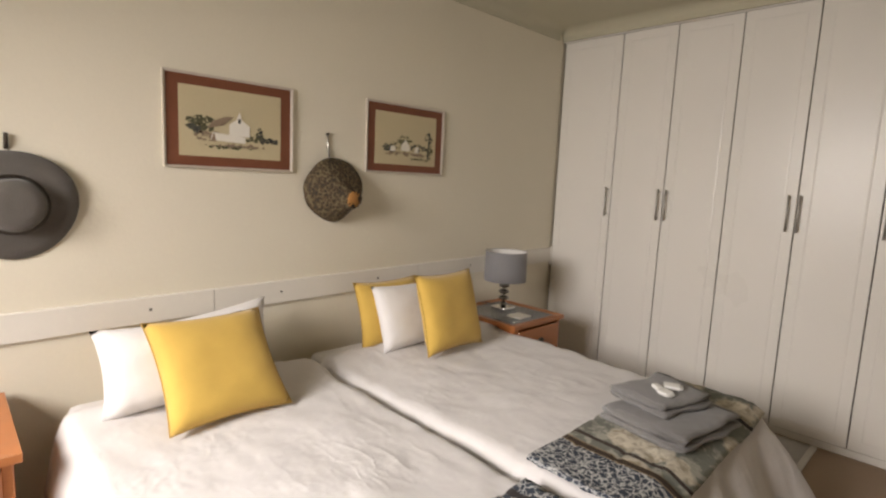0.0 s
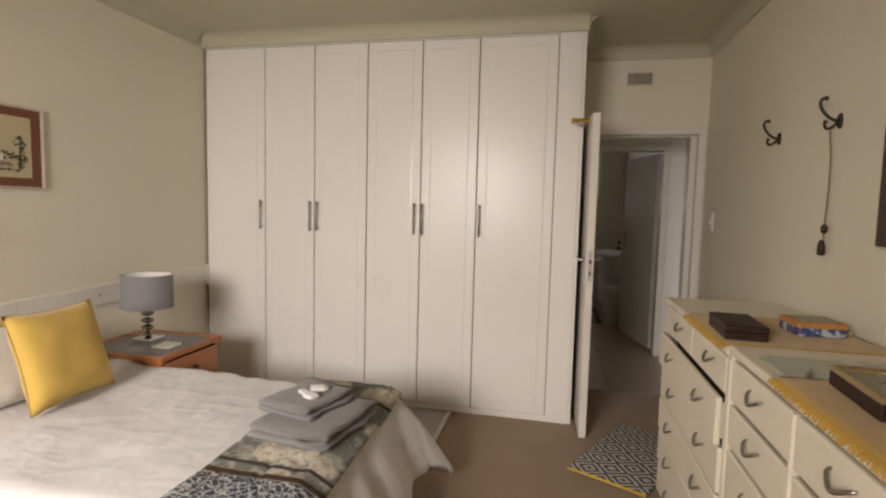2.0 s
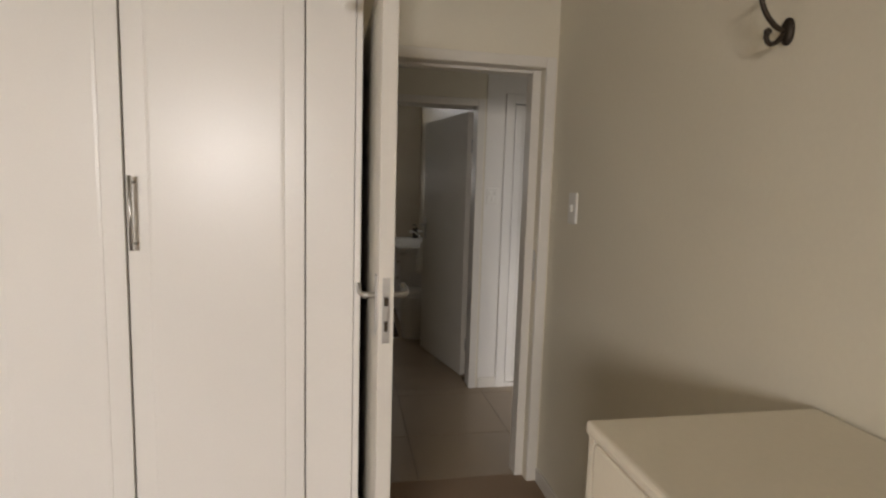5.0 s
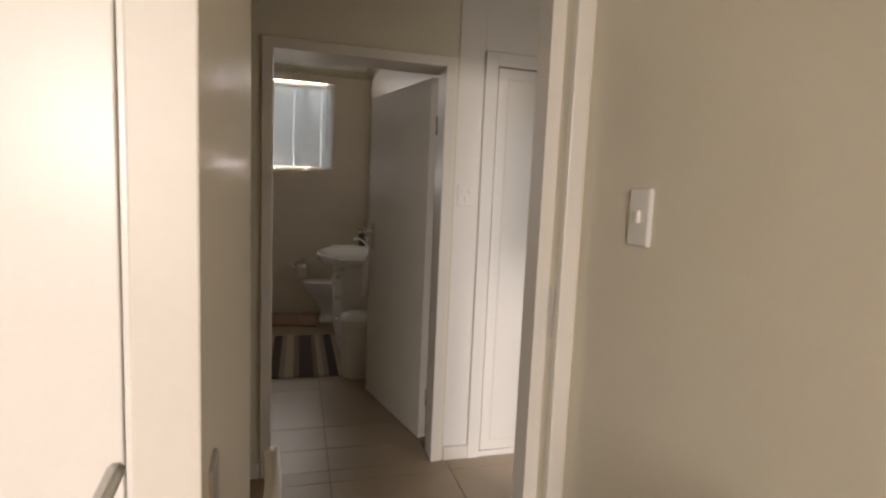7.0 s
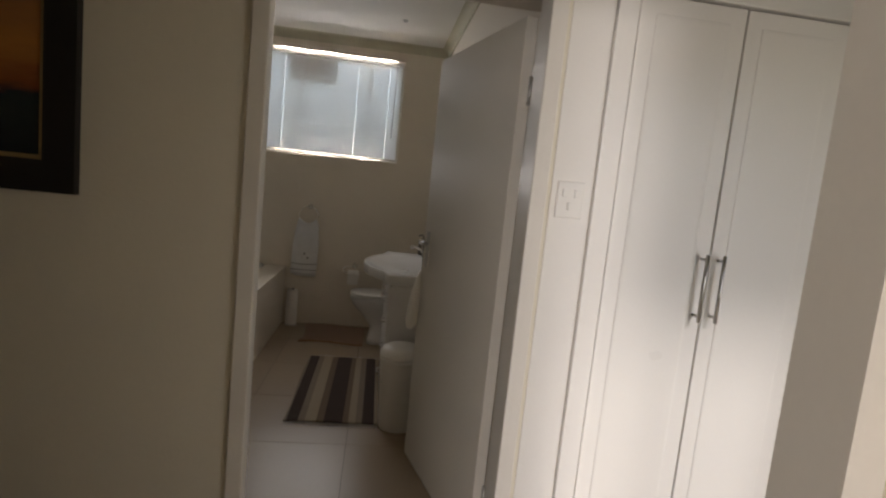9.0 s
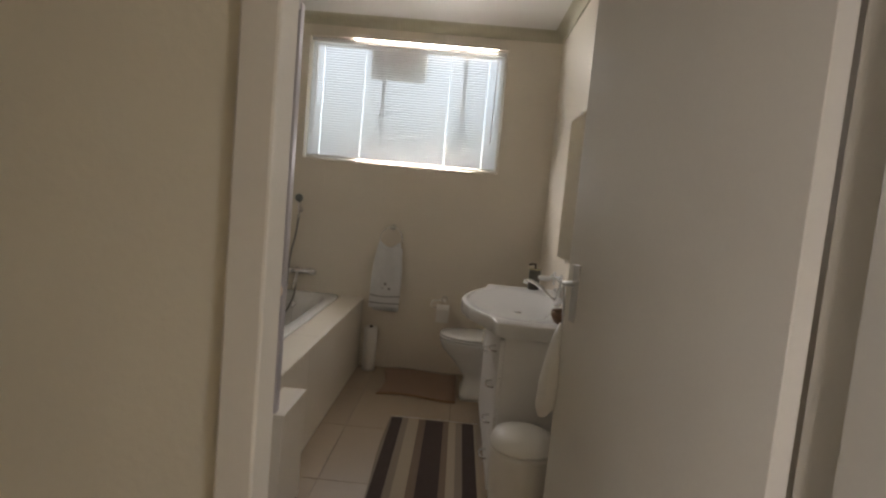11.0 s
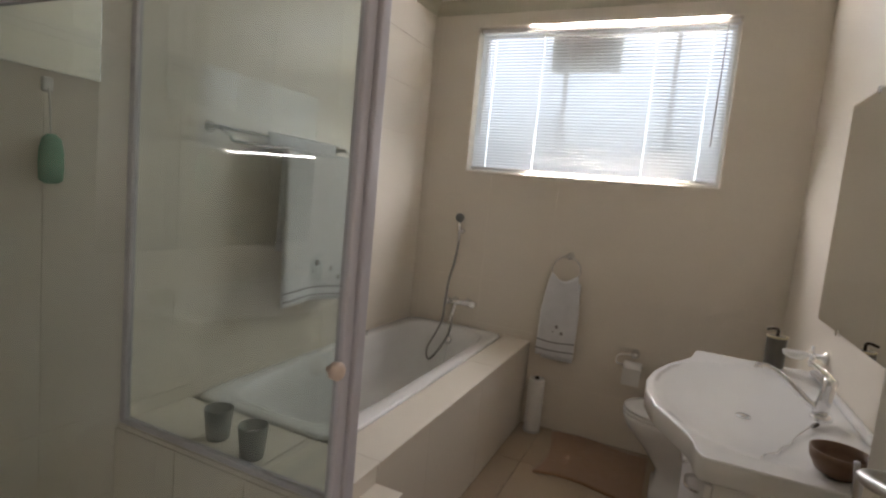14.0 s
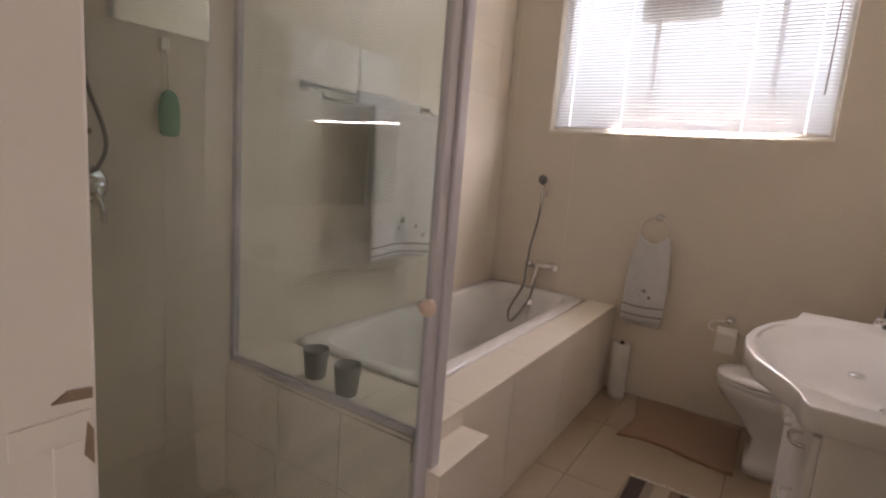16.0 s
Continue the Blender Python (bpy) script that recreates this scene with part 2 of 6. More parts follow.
WALL = surface("cream_wall_paint", (0.76, 0.705, 0.58), 0.75, var=0.03, scale=1.1, fine=70, depth=0.0006)
# ceiling and cornice tone, with their dim light mixed into a paler paint
CEIL = surface("ceiling_paint_shaded", (0.55, 0.52, 0.395), 0.85, var=0.03, depth=0.0004)
WHITE = surface("wardrobe_enamel", (0.83, 0.80, 0.75), 0.30, spec=0.36, var=0.025, scale=1.5, fine=130, depth=0.00015)
GLOSS = surface("white_gloss_paint", (0.76, 0.72, 0.65), 0.4, var=0.03, scale=3, depth=0.0002)
DRESS = surface("cream_dresser_paint", (0.76, 0.69, 0.56), 0.45, var=0.04, scale=3, depth=0.0002)
# near-black tone that paints in the shade of narrow gaps
GAPSHADE = surface("gap_shade", (0.09, 0.075, 0.06), 0.9)
GROUTW = surface("pale_wall_grout", (0.765, 0.695, 0.585), 0.9)
CARPET = surface("brown_carpet", (0.27, 0.175, 0.10), 0.95, var=0.10, scale=3, fine=380, depth=0.003, sheen=0.2)
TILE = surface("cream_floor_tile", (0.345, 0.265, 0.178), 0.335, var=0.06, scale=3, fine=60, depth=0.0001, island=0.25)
GROUT = surface("grey_grout", (0.17, 0.14, 0.105), 0.9)
WTILE = surface("cream_wall_tile", (0.78, 0.71, 0.60), 0.40, var=0.03, scale=2, fine=50, depth=0.0001, island=0.06)
STEEL = surface("brushed_steel", (0.55, 0.54, 0.52), 0.32, 1.0, stretch=(1, 1, 12))
CHROME = surface("chrome", (0.80, 0.80, 0.80), 0.10, 1.0, var=0.01)
DARKCHROME = surface("dark_chrome", (0.30, 0.29, 0.285), 0.12, 1.0, var=0.02)
BRASS = surface("brass", (0.66, 0.46, 0.16), 0.22, 1.0)
IRON = surface("dark_bronze_iron", (0.055, 0.042, 0.03), 0.5, 0.6, var=0.15, scale=30)
PEWTER = surface("dull_pewter", (0.32, 0.30, 0.27), 0.42, 1.0, var=0.08, scale=20)
TUMBLER = surface("frosted_grey_glass", (0.48, 0.50, 0.47), 0.22, var=0.05)
TUMBLER.node_tree.nodes["Principled BSDF"].inputs["Transmission Weight"].default_value = 0.55
DISPENSER = surface("dark_olive_glaze", (0.085, 0.075, 0.055), 0.3, var=0.2, scale=25)
PALEFRAME = surface("pale_silvered_frame", (0.58, 0.52, 0.45), 0.4, 0.2, var=0.08, scale=12)
PLASTIC = surface("white_plastic", (0.84, 0.815, 0.76), 0.35, var=0.02)
DUVET = cloth("white_cotton_duvet", (0.68, 0.655, 0.65), 900, 0.004, 0.03, 7, 0.007)
PILLOW = cloth("white_cotton_pillowcase", (0.77, 0.745, 0.735), 900, 0.003, 0.03, 9, 0.004)
YELLOW = cloth("mustard_linen", (0.64, 0.42, 0.095), 1100, 0.001, 0.07, 9)
PIPING = cloth("brown_mustard_piping", (0.45, 0.28, 0.06))
MUSTARD = cloth("mustard_runner_cloth", (0.47, 0.28, 0.045), 900, 0.001, 0.08, 14)
TOWEL = terry("grey_terry", (0.19, 0.18, 0.175))
WTOWEL = terry("white_terry", (0.88, 0.87, 0.86))
BAND = cloth("grey_towel_band", (0.34, 0.32, 0.31))
THROW = floral("floral_throw_cloth", -0.5, 0.22)
THROWB = floral("floral_throw_cloth_turned", 0.68, 1.5)
PINE = surface("orange_pine", (0.42, 0.15, 0.045), 0.4, var=0.14, scale=4, fine=60, stretch=(6, 0.7, 6), coat=0.2)
DARKWOOD = surface("dark_mahogany", (0.032, 0.013, 0.009), 0.5, var=0.2, scale=5, fine=70, stretch=(6, 0.8, 6), spec=0.3)
REDWOOD = surface("red_brown_mount", (0.18, 0.060, 0.028), 0.6, var=0.12, scale=8)
FRAMEWOOD = surface("dark_walnut", (0.05, 0.027, 0.016), 0.45, var=0.2, scale=6, stretch=(1, 1, 6))
BLACK = surface("black_frame_lacquer", (0.012, 0.011, 0.010), 0.45)
GOLD = surface("dull_gilt", (0.42, 0.31, 0.15), 0.4, 0.6)
PAPER = surface("cream_paper", (0.55, 0.47, 0.30), 0.8, var=0.05)
MATBOARD = surface("ivory_mount_board", (0.72, 0.66, 0.55), 0.85)
INK = surface("dark_ink_wash", (0.06, 0.06, 0.05), 0.8, var=0.3, scale=30)
WASH = surface("grey_brown_wash", (0.26, 0.19, 0.13), 0.8, var=0.25, scale=30)
LEAFINK = surface("green_brown_wash", (0.10, 0.095, 0.05), 0.8, var=0.3, scale=40)
CHALK = surface("white_gouache", (0.80, 0.76, 0.68), 0.8)
SHADE = cloth("grey_lampshade_cloth", (0.23, 0.225, 0.235), 1200, 0.0004, 0.04)
LINING = surface("white_shade_lining", (0.8, 0.78, 0.75), 0.8)
FELT = surface("brown_grey_felt", (0.105, 0.093, 0.082), 0.95, var=0.16, scale=9, fine=220, depth=0.002, sheen=0.3)
BASKET = basketry("woven_basketry")
ORANGE = surface("orange_raffia", (0.48, 0.23, 0.065), 0.8, var=0.12, scale=40)
RUG = diamonds("diamond_weave", 0.165, radians(-62.8))
MUSTARDEDGE = cloth("mustard_binding", (0.62, 0.40, 0.04))
SHAG = terry("grey_shag", (0.36, 0.33, 0.29))
SHAGEDGE = terry("pale_shag", (0.62, 0.57, 0.50))
BATHRUG = stripes("striped_pile", -0.27, 0.27)
MAT = terry("tan_bath_mat", (0.29, 0.155, 0.07))
STONE = granite("speckled_granite")
GLASS = pane_glass("clear_glass")
SHOWERGLASS = pane_glass("shower_glass", (0.82, 0.87, 0.84))
SMOKE = surface("smoky_glass", (0.20, 0.21, 0.20), 0.15, var=0.05)
MIRROR = surface("mirror_silver", (0.88, 0.90, 0.89), 0.01, 1.0, var=0.0, depth=0.0)
CERAMIC = surface("white_ceramic", (0.78, 0.77, 0.74), 0.16, var=0.015, coat=0.1)
ACRYLIC = surface("white_bath_acrylic", (0.80, 0.79, 0.76), 0.2, var=0.015)
ALU = surface("grey_powder_coat", (0.58, 0.54, 0.55), 0.4, 0.0, var=0.04)
LAMINATE = surface("white_laminate", (0.80, 0.78, 0.75), 0.35, var=0.02)
BLIND = slat_paint("blind_slat")
SKY = picture_sky("sunset_picture", 0.08, 0.66)
TINP = tin_print("printed_tin")
COCONUT = surface("brown_wooden_bowl", (0.17, 0.095, 0.05), 0.5, var=0.2, scale=30)
GREEN = surface("green_sponge", (0.26, 0.49, 0.35), 0.9, var=0.12, scale=60, fine=300, depth=0.003)
TAN = surface("brown_soap_dish", (0.30, 0.215, 0.13), 0.5)
KNOB = surface("pale_pink_plastic", (0.72, 0.56, 0.44), 0.35)
PHOTO = surface("dull_photograph", (0.24, 0.22, 0.15), 0.3, var=0.35, scale=22)
PALEGLASS = surface("green_glass_sheet", (0.28, 0.33, 0.26), 0.04, var=0.02, depth=0.0, coat=0.6)
HOSE = surface("ribbed_steel_hose", (0.30, 0.29, 0.27), 0.4, 0.9, var=0.2, fine=400, depth=0.002)
# near-black tone for painted shade inside openings
HOLE = surface("hole_shade", (0.02, 0.018, 0.015), 0.9)
CORD = surface("brown_flex", (0.25, 0.19, 0.12), 0.6)
OUTWALL = surface("outside_wall", (0.5, 0.47, 0.42), 0.9)
GRASS = surface("outside_grass", (0.07, 0.10, 0.035), 0.95, var=0.3, scale=4)


# ---- mesh helpers ----
ORIGIN = {}


def thing(name, at, label, category, group="", kind=""):
    """A thing: an Empty at its base, that holds its parts."""
    ob = new(name)
    ob.empty_display_size = 0.1
    ob.location = at
    ORIGIN[ob] = Vector(at)
    return tagged(ob, label, category, group, kind)


def part(name, bm, material, parent=None, label="", smooth=False):
    """One bmesh, in world places, as one mesh object under a thing or under a part."""
    if smooth:
        for f in bm.faces:
            f.smooth = True
    bmesh.ops.recalc_face_normals(bm, faces=bm.faces)
    o = ORIGIN.get(parent, Vector())
    bm.transform(Matrix.Translation(-o))
    me = bpy.data.meshes.new(name)
    bm.to_mesh(me)
    bm.free()
    me.materials.append(material)
    ob = new(name, me)
    ob.parent = parent
    ORIGIN[ob] = o
    return tagged(ob, label)


def solo(name, bm, material, label, category, at=(0, 0, 0), group="", kind="", smooth=False):
    """A thing or a piece of the setting that is a single mesh."""
    if smooth:
        for f in bm.faces:
            f.smooth = True
    bmesh.ops.recalc_face_normals(bm, faces=bm.faces)
    bm.transform(Matrix.Translation(-Vector(at)))
    me = bpy.data.meshes.new(name)
    bm.to_mesh(me)
    bm.free()
    me.materials.append(material)
    ob = new(name, me)
    ob.location = at
    ORIGIN[ob] = Vector(at)
    return tagged(ob, label, category, group, kind)


def box(x0, x1, y0, y1, z0, z1, bevel=0.0, bm=None, seg=2):
    bm = bm or bmesh.new()
    v = [bm.verts.new((x, y, z)) for x in (x0, x1) for y in (y0, y1) for z in (z0, z1)]
    fs = [bm.faces.new([v[i] for i in f]) for f in ((0, 1, 3, 2), (4, 6, 7, 5), (0, 4, 5, 1), (2, 3, 7, 6), (0, 2, 6, 4), (1, 5, 7, 3))]
    if bevel:
        es = list({e for f in fs for e in f.edges})
        bmesh.ops.bevel(bm, geom=es, offset=bevel, segments=seg, profile=0.5, affect="EDGES")
    return bm


def boxes(*rows, bevel=0.0):
    bm = bmesh.new()
    for r in rows:
        box(*r, bevel=bevel, bm=bm)
    return bm


def loft(rings, bm=None, cap0=True, cap1=True, closed=True):
    """A skin over rings of points of one length."""
    bm = bm or bmesh.new()
    vs = [[bm.verts.new(p) for p in r] for r in rings]
    n = len(rings[0])
    for a, b in zip(vs, vs[1:]):
        for i in range(n if closed else n - 1):
            j = (i + 1) % n
            bm.faces.new((a[i], a[j], b[j], b[i]))
    if cap0:
        bm.faces.new(vs[0][::-1])
    if cap1:
        bm.faces.new(vs[-1])
    return bm


def oval(cx, cy, z, rx, ry, n=2.0, seg=32):
    """A ring: a circle at n = 2, more square as n grows."""
    pts = []
    for i in range(seg):
        a = 2 * math.pi * i / seg
        c, s = math.cos(a), math.sin(a)
        pts.append((cx + rx * math.copysign(abs(c) ** (2 / n), c), cy + ry * math.copysign(abs(s) ** (2 / n), s), z))
    return pts


def lathe(x, y, profile, seg=24, bm=None):
    return loft([oval(x, y, z, r, r, 2, seg) for r, z in profile], bm)


def turned(profile, at, along, seg=20, bm=None):
    """A lathe whose axis runs along any direction from at: rows of radius and distance."""
    q = Vector((0, 0, 1)).rotation_difference(Vector(along).normalized()).to_matrix()
    return loft([[Vector(at) + q @ Vector(p) for p in oval(0, 0, d, r, r, 2, seg)] for r, d in profile], bm)


def tube(pts, r, seg=8, bm=None):
    """A round bar along a path; r: one radius, or one for each point."""
    pts = [Vector(p) for p in pts]
    rs = r if isinstance(r, (list, tuple)) else [r] * len(pts)
    rings, up = [], Vector((0.137, 0.31, 0.94)).normalized()
    for i, p in enumerate(pts):
        d = (pts[min(i + 1, len(pts) - 1)] - pts[max(i - 1, 0)]).normalized()
        s = d.cross(up)
        if s.length < 0.05:
            s = d.cross(Vector((1, 0, 0)))
        s.normalize()
        up = s.cross(d).normalized()
        rings.append([p + rs[i] * (math.cos(a) * s + math.sin(a) * up) for a in (2 * math.pi * k / seg for k in range(seg))])
    return loft(rings, bm)


def bend(pts, steps=6):
    """A smooth curve through points."""
    P = [Vector(p) for p in pts]
    P = [2 * P[0] - P[1]] + P + [2 * P[-1] - P[-2]]
    out = []
    for a, b, c, d in zip(P, P[1:], P[2:], P[3:]):
        for k in range(steps):
            t = k / steps
            out.append(0.5 * ((2 * b) + (c - a) * t + (2 * a - 5 * b + 4 * c - d) * t * t + (3 * b - a - 3 * c + d) * t ** 3))
    return out + [P[-2]]


def ring_bar(centre, u, v, radius, r, seg=28, bm=None):
    """A closed hoop in the plane of u and v."""
    c, u, v = Vector(centre), Vector(u), Vector(v)
    w = u.cross(v).normalized()
    bm = bm or bmesh.new()
    rows = []
    for i in range(seg):
        a = 2 * math.pi * i / seg
        d = math.cos(a) * u + math.sin(a) * v
        rows.append([bm.verts.new(c + d * (radius + r * math.cos(b)) + w * (r * math.sin(b))) for b in (2 * math.pi * k / 8 for k in range(8))])
    for i in range(seg):
        a, b = rows[i], rows[(i + 1) % seg]
        for k in range(8):
            bm.faces.new((a[k], a[(k + 1) % 8], b[(k + 1) % 8], b[k]))
    return bm


def sheet(nu, nv, place, thick=0.0):
    """A grid of place(u, v), u and v from 0 to 1, thickened downwards."""
    bm = bmesh.new()
    g = [[bm.verts.new(place(i / nu, j / nv)) for j in range(nv + 1)] for i in range(nu + 1)]
    fs = [bm.faces.new((g[i][j], g[i + 1][j], g[i + 1][j + 1], g[i][j + 1])) for i in range(nu) for j in range(nv)]
    if thick:
        bm.normal_update()
        bmesh.ops.solidify(bm, geom=fs, thickness=thick)
    return bm


def flat(pts, lift, bm=None):
    """A thin plate on points in order, lifted along a vector."""
    bm = bm or bmesh.new()
    return loft([[Vector(p) for p in pts], [Vector(p) + Vector(lift) for p in pts]], bm)


def cushion(w, h, t, m, pinch=0.10, n=18, lump=0.008):
    """A stuffed square with drawn-in sides, in its own plane x y, laid by the pose m."""
    bm = bmesh.new()
    sides = []
    for s in (1, -1):
        g = []
        for i in range(n + 1):
            row = []
            for j in range(n + 1):
                u, v = 2 * i / n - 1, 2 * j / n - 1
                e = max(0.0, (1 - u ** 4) * (1 - v ** 4))
                x = u * w / 2 * (1 - pinch * (1 - v * v) * abs(u) ** 3)
                y = v * h / 2 * (1 - pinch * (1 - u * u) * abs(v) ** 3)
                z = s * t / 2 * e ** 0.55
                z += s * lump * e * noise.noise((u * 2.3 + t * 9, v * 2.3, s * 3.0 + w))
                row.append((x, y, z))
            g.append(row)
        sides.append(g)
    made = {}

    def vert(s, i, j):
        k = (0 if i in (0, n) or j in (0, n) else s, i, j)
        if k not in made:
            made[k] = bm.verts.new(m @ Vector(sides[s][i][j]))
        return made[k]

    for s in (0, 1):
        for i in range(n):
            for j in range(n):
                bm.faces.new((vert(s, i, j), vert(s, i + 1, j), vert(s, i + 1, j + 1), vert(s, i, j + 1)))
    edge = [(i, 0) for i in range(n)] + [(n, j) for j in range(n)] + [(n - i, n) for i in range(n)] + [(0, n - j) for j in range(n)]
    rim = [m @ Vector(sides[0][i][j]) for i, j in edge]
    return bm, rim + rim[:2]


def frame_of(axes, u0, u1, v0, v1, width, depth, at):
    """Four mitred bars round a rectangle; axes gives the world axis of u, v and of the depth, which starts at the level at."""
    bm = bmesh.new()
    a, b, c = axes

    def p(u, v, d):
        q = [0, 0, 0]
        q[a], q[b], q[c] = u, v, at + d
        return tuple(q)

    outer, inner = ((u0, v0), (u1, v0), (u1, v1), (u0, v1)), ((u0 + width, v0 + width), (u1 - width, v0 + width), (u1 - width, v1 - width), (u0 + width, v1 - width))
    for i in range(4):
        j = (i + 1) % 4
        loft([[p(*outer[i], 0), p(*inner[i], 0), p(*inner[i], depth * 0.7), p(*outer[i], depth)], [p(*outer[j], 0), p(*inner[j], 0), p(*inner[j], depth * 0.7), p(*outer[j], depth)]], bm)
    return bm


def cove(x0, x1, y0, y1, z, size=0.075):
    """A plaster cove along a straight wall foot line, given as the wall's line and its inward side by the order of the ends."""
    bm = bmesh.new()
    a, b = Vector((x0, y0, 0)), Vector((x1, y1, 0))
    d = (b - a).normalized()
    s = Vector((-d.y, d.x, 0))
    prof = [(0, z), (0, z - size - 0.012), (0.012, z - size - 0.012), (0.012, z - size)]
    prof += [(0.012 + size * (1 - math.cos(k)), z - size + size * math.sin(k)) for k in (math.pi / 12 * i for i in range(1, 7))]
    loft([[p + s * o + Vector((0, 0, h)) for o, h in prof] for p in (a, b)], bm)
    return bm


# ---- the setting ----
W, E, N, S = -1.94, 1.745, 4.685, -1.25     # bedroom wall faces
CZ = 2.66                                   # bedroom and hall ceiling
HB = 5.94                                   # hall side of the bathroom wall
HI = 6.17                                   # bathroom side of that wall
BW, BE, BN, BZ = -0.50, 1.755, 9.41, 2.70   # bathroom wall faces and ceiling


def wall(name, bm, mat=None):
    return solo(name, bm, mat or WALL, "", "wall", kind="structure")


solo("floor_1", box(W - 0.12, E + 0.1, S - 0.12, N + 0.06, -0.12, 0), CARPET, "plain brown bedroom carpet", "floor", kind="structure")
floor_2 = solo("floor_2", boxes((-0.7, 3.4, N + 0.06, HB + 0.06, -0.12, -0.004), (BW - 0.1, BE + 0.1, HB + 0.06, BN + 0.1, -0.12, -0.004)), GROUT, "cream tiled hall and bathroom floor", "floor", kind="structure")
wall("wall_west", box(W - 0.12, W, S - 0.12, N + 0.12, -0.1, CZ))
wall("wall_east", box(E, E + 0.12, S - 0.12, N, -0.1, CZ))
# south wall with the window behind the camera's start
wall("wall_south", boxes((W, -1.30, S - 0.12, S, -0.1, CZ), (0.05, E, S - 0.12, S, -0.1, CZ), (-1.30, 0.05, S - 0.12, S, -0.1, 0.9), (-1.30, 0.05, S - 0.12, S, 2.32, CZ)))
# wall with the bedroom doorway, going on past the bedroom to another doorway
wall("wall_north", boxes((W, 0.826, N, N + 0.12, -0.1, CZ), (0.826, 1.685, N, N + 0.12, 2.03, CZ), (1.685, 2.35, N, N + 0.12, -0.1, CZ), (3.15, 3.4, N, N + 0.12, -0.1, CZ), (2.35, 3.15, N, N + 0.12, 2.05, CZ)))
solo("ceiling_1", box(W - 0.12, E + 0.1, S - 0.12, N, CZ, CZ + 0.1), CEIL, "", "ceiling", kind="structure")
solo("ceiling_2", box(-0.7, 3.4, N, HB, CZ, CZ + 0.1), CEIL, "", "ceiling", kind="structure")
solo("ceiling_3", box(BW - 0.1, BE + 0.1, HB, BN + 0.1, BZ, BZ + 0.1), surface("bathroom_ceiling_paint", (0.86, 0.84, 0.79), 0.8, var=0.02), "", "ceiling", kind="structure")
wall("wall_hall_west", box(-0.82, -0.7, N + 0.12, HB, -0.1, CZ))
wall("wall_hall_east", box(3.4, 3.52, N, HB, -0.1, CZ))
wall("wall_bath_south", boxes((-0.82, 0.83, HB, HB + 0.05, -0.1, BZ), (-0.82, 0.69, HB + 0.05, HI, -0.1, BZ), (0.47, 0.69, HI, HI + 0.098, -0.1, BZ), (0.69, 0.83, HB + 0.05, HB + 0.10, 2.065, BZ), (0.69, 1.72, HB + 0.10, HI, 2.065, BZ), (0.83, 1.72, HB, HB + 0.10, 2.065, BZ), (1.72, 1.89, HB, HI, -0.1, BZ), (1.89, 2.70, HB, HB + 0.11, 2.14, BZ), (2.70, 3.52, HB, HB + 0.11, -0.1, BZ), (1.89, 2.70, HB + 0.5, HB + 0.6, -0.1, BZ)))
solo("trim", boxes((1.742, 1.876, HB - 0.005, HB - 0.0005, 0.077, 2.57), (1.876, 3.395, HB - 0.005, HB - 0.0005, 2.133, 2.57), bevel=0.0015), WHITE, "white painted panel round the hall cupboard", "panel", kind="structure")
wall_bw = wall("wall_bath_west", box(BW - 0.12, BW, HB + 0.11, BN + 0.12, -0.1, BZ), GROUTW)
wall_be = wall("wall_bath_east", box(BE, BE + 0.12, HI, BN + 0.12, -0.1, BZ), WTILE)
WX0, WX1, WZ0, WZ1 = -0.175, 1.35, 1.61, 2.545
wall_bn = wall("wall_bath_north", boxes((BW, WX0, BN, BN + 0.16, -0.1, BZ), (WX1, BE, BN, BN + 0.16, -0.1, BZ), (WX0, WX1, BN, BN + 0.16, -0.1, WZ0), (WX0, WX1, BN, BN + 0.16, WZ1, BZ)), GROUTW)
solo("ground", box(-60, 60, -60, 60, -0.6, -0.5), GRASS, "", "ground", kind="structure")

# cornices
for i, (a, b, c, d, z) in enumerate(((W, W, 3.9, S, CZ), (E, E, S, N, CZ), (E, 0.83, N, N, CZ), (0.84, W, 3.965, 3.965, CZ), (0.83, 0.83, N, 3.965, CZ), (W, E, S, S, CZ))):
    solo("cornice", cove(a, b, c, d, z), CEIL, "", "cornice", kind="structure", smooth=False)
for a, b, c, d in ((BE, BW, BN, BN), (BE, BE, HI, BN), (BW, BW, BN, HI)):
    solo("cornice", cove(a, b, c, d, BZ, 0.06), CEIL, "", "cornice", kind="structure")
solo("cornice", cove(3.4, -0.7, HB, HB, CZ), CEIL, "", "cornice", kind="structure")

# skirtings
solo("baseboard", boxes((E - 0.014, E, S, N - 0.012, 0, 0.07), (W, W + 0.014, S, 3.97, 0, 0.07), bevel=0.004), GLOSS, "", "baseboard", kind="structure")
solo("baseboard", boxes((1.745, 1.885, HB - 0.014, HB, 0, 0.075), (-0.7, 0.815, HB - 0.014, HB, 0, 0.075), (2.71, 3.4, HB - 0.014, HB, 0, 0.075), (-0.7, 0.80, N + 0.12, N + 0.134, 0, 0.075), (1.75, 2.30, N + 0.12, N + 0.134, 0, 0.075), bevel=0.004), GLOSS, "", "baseboard", kind="structure")


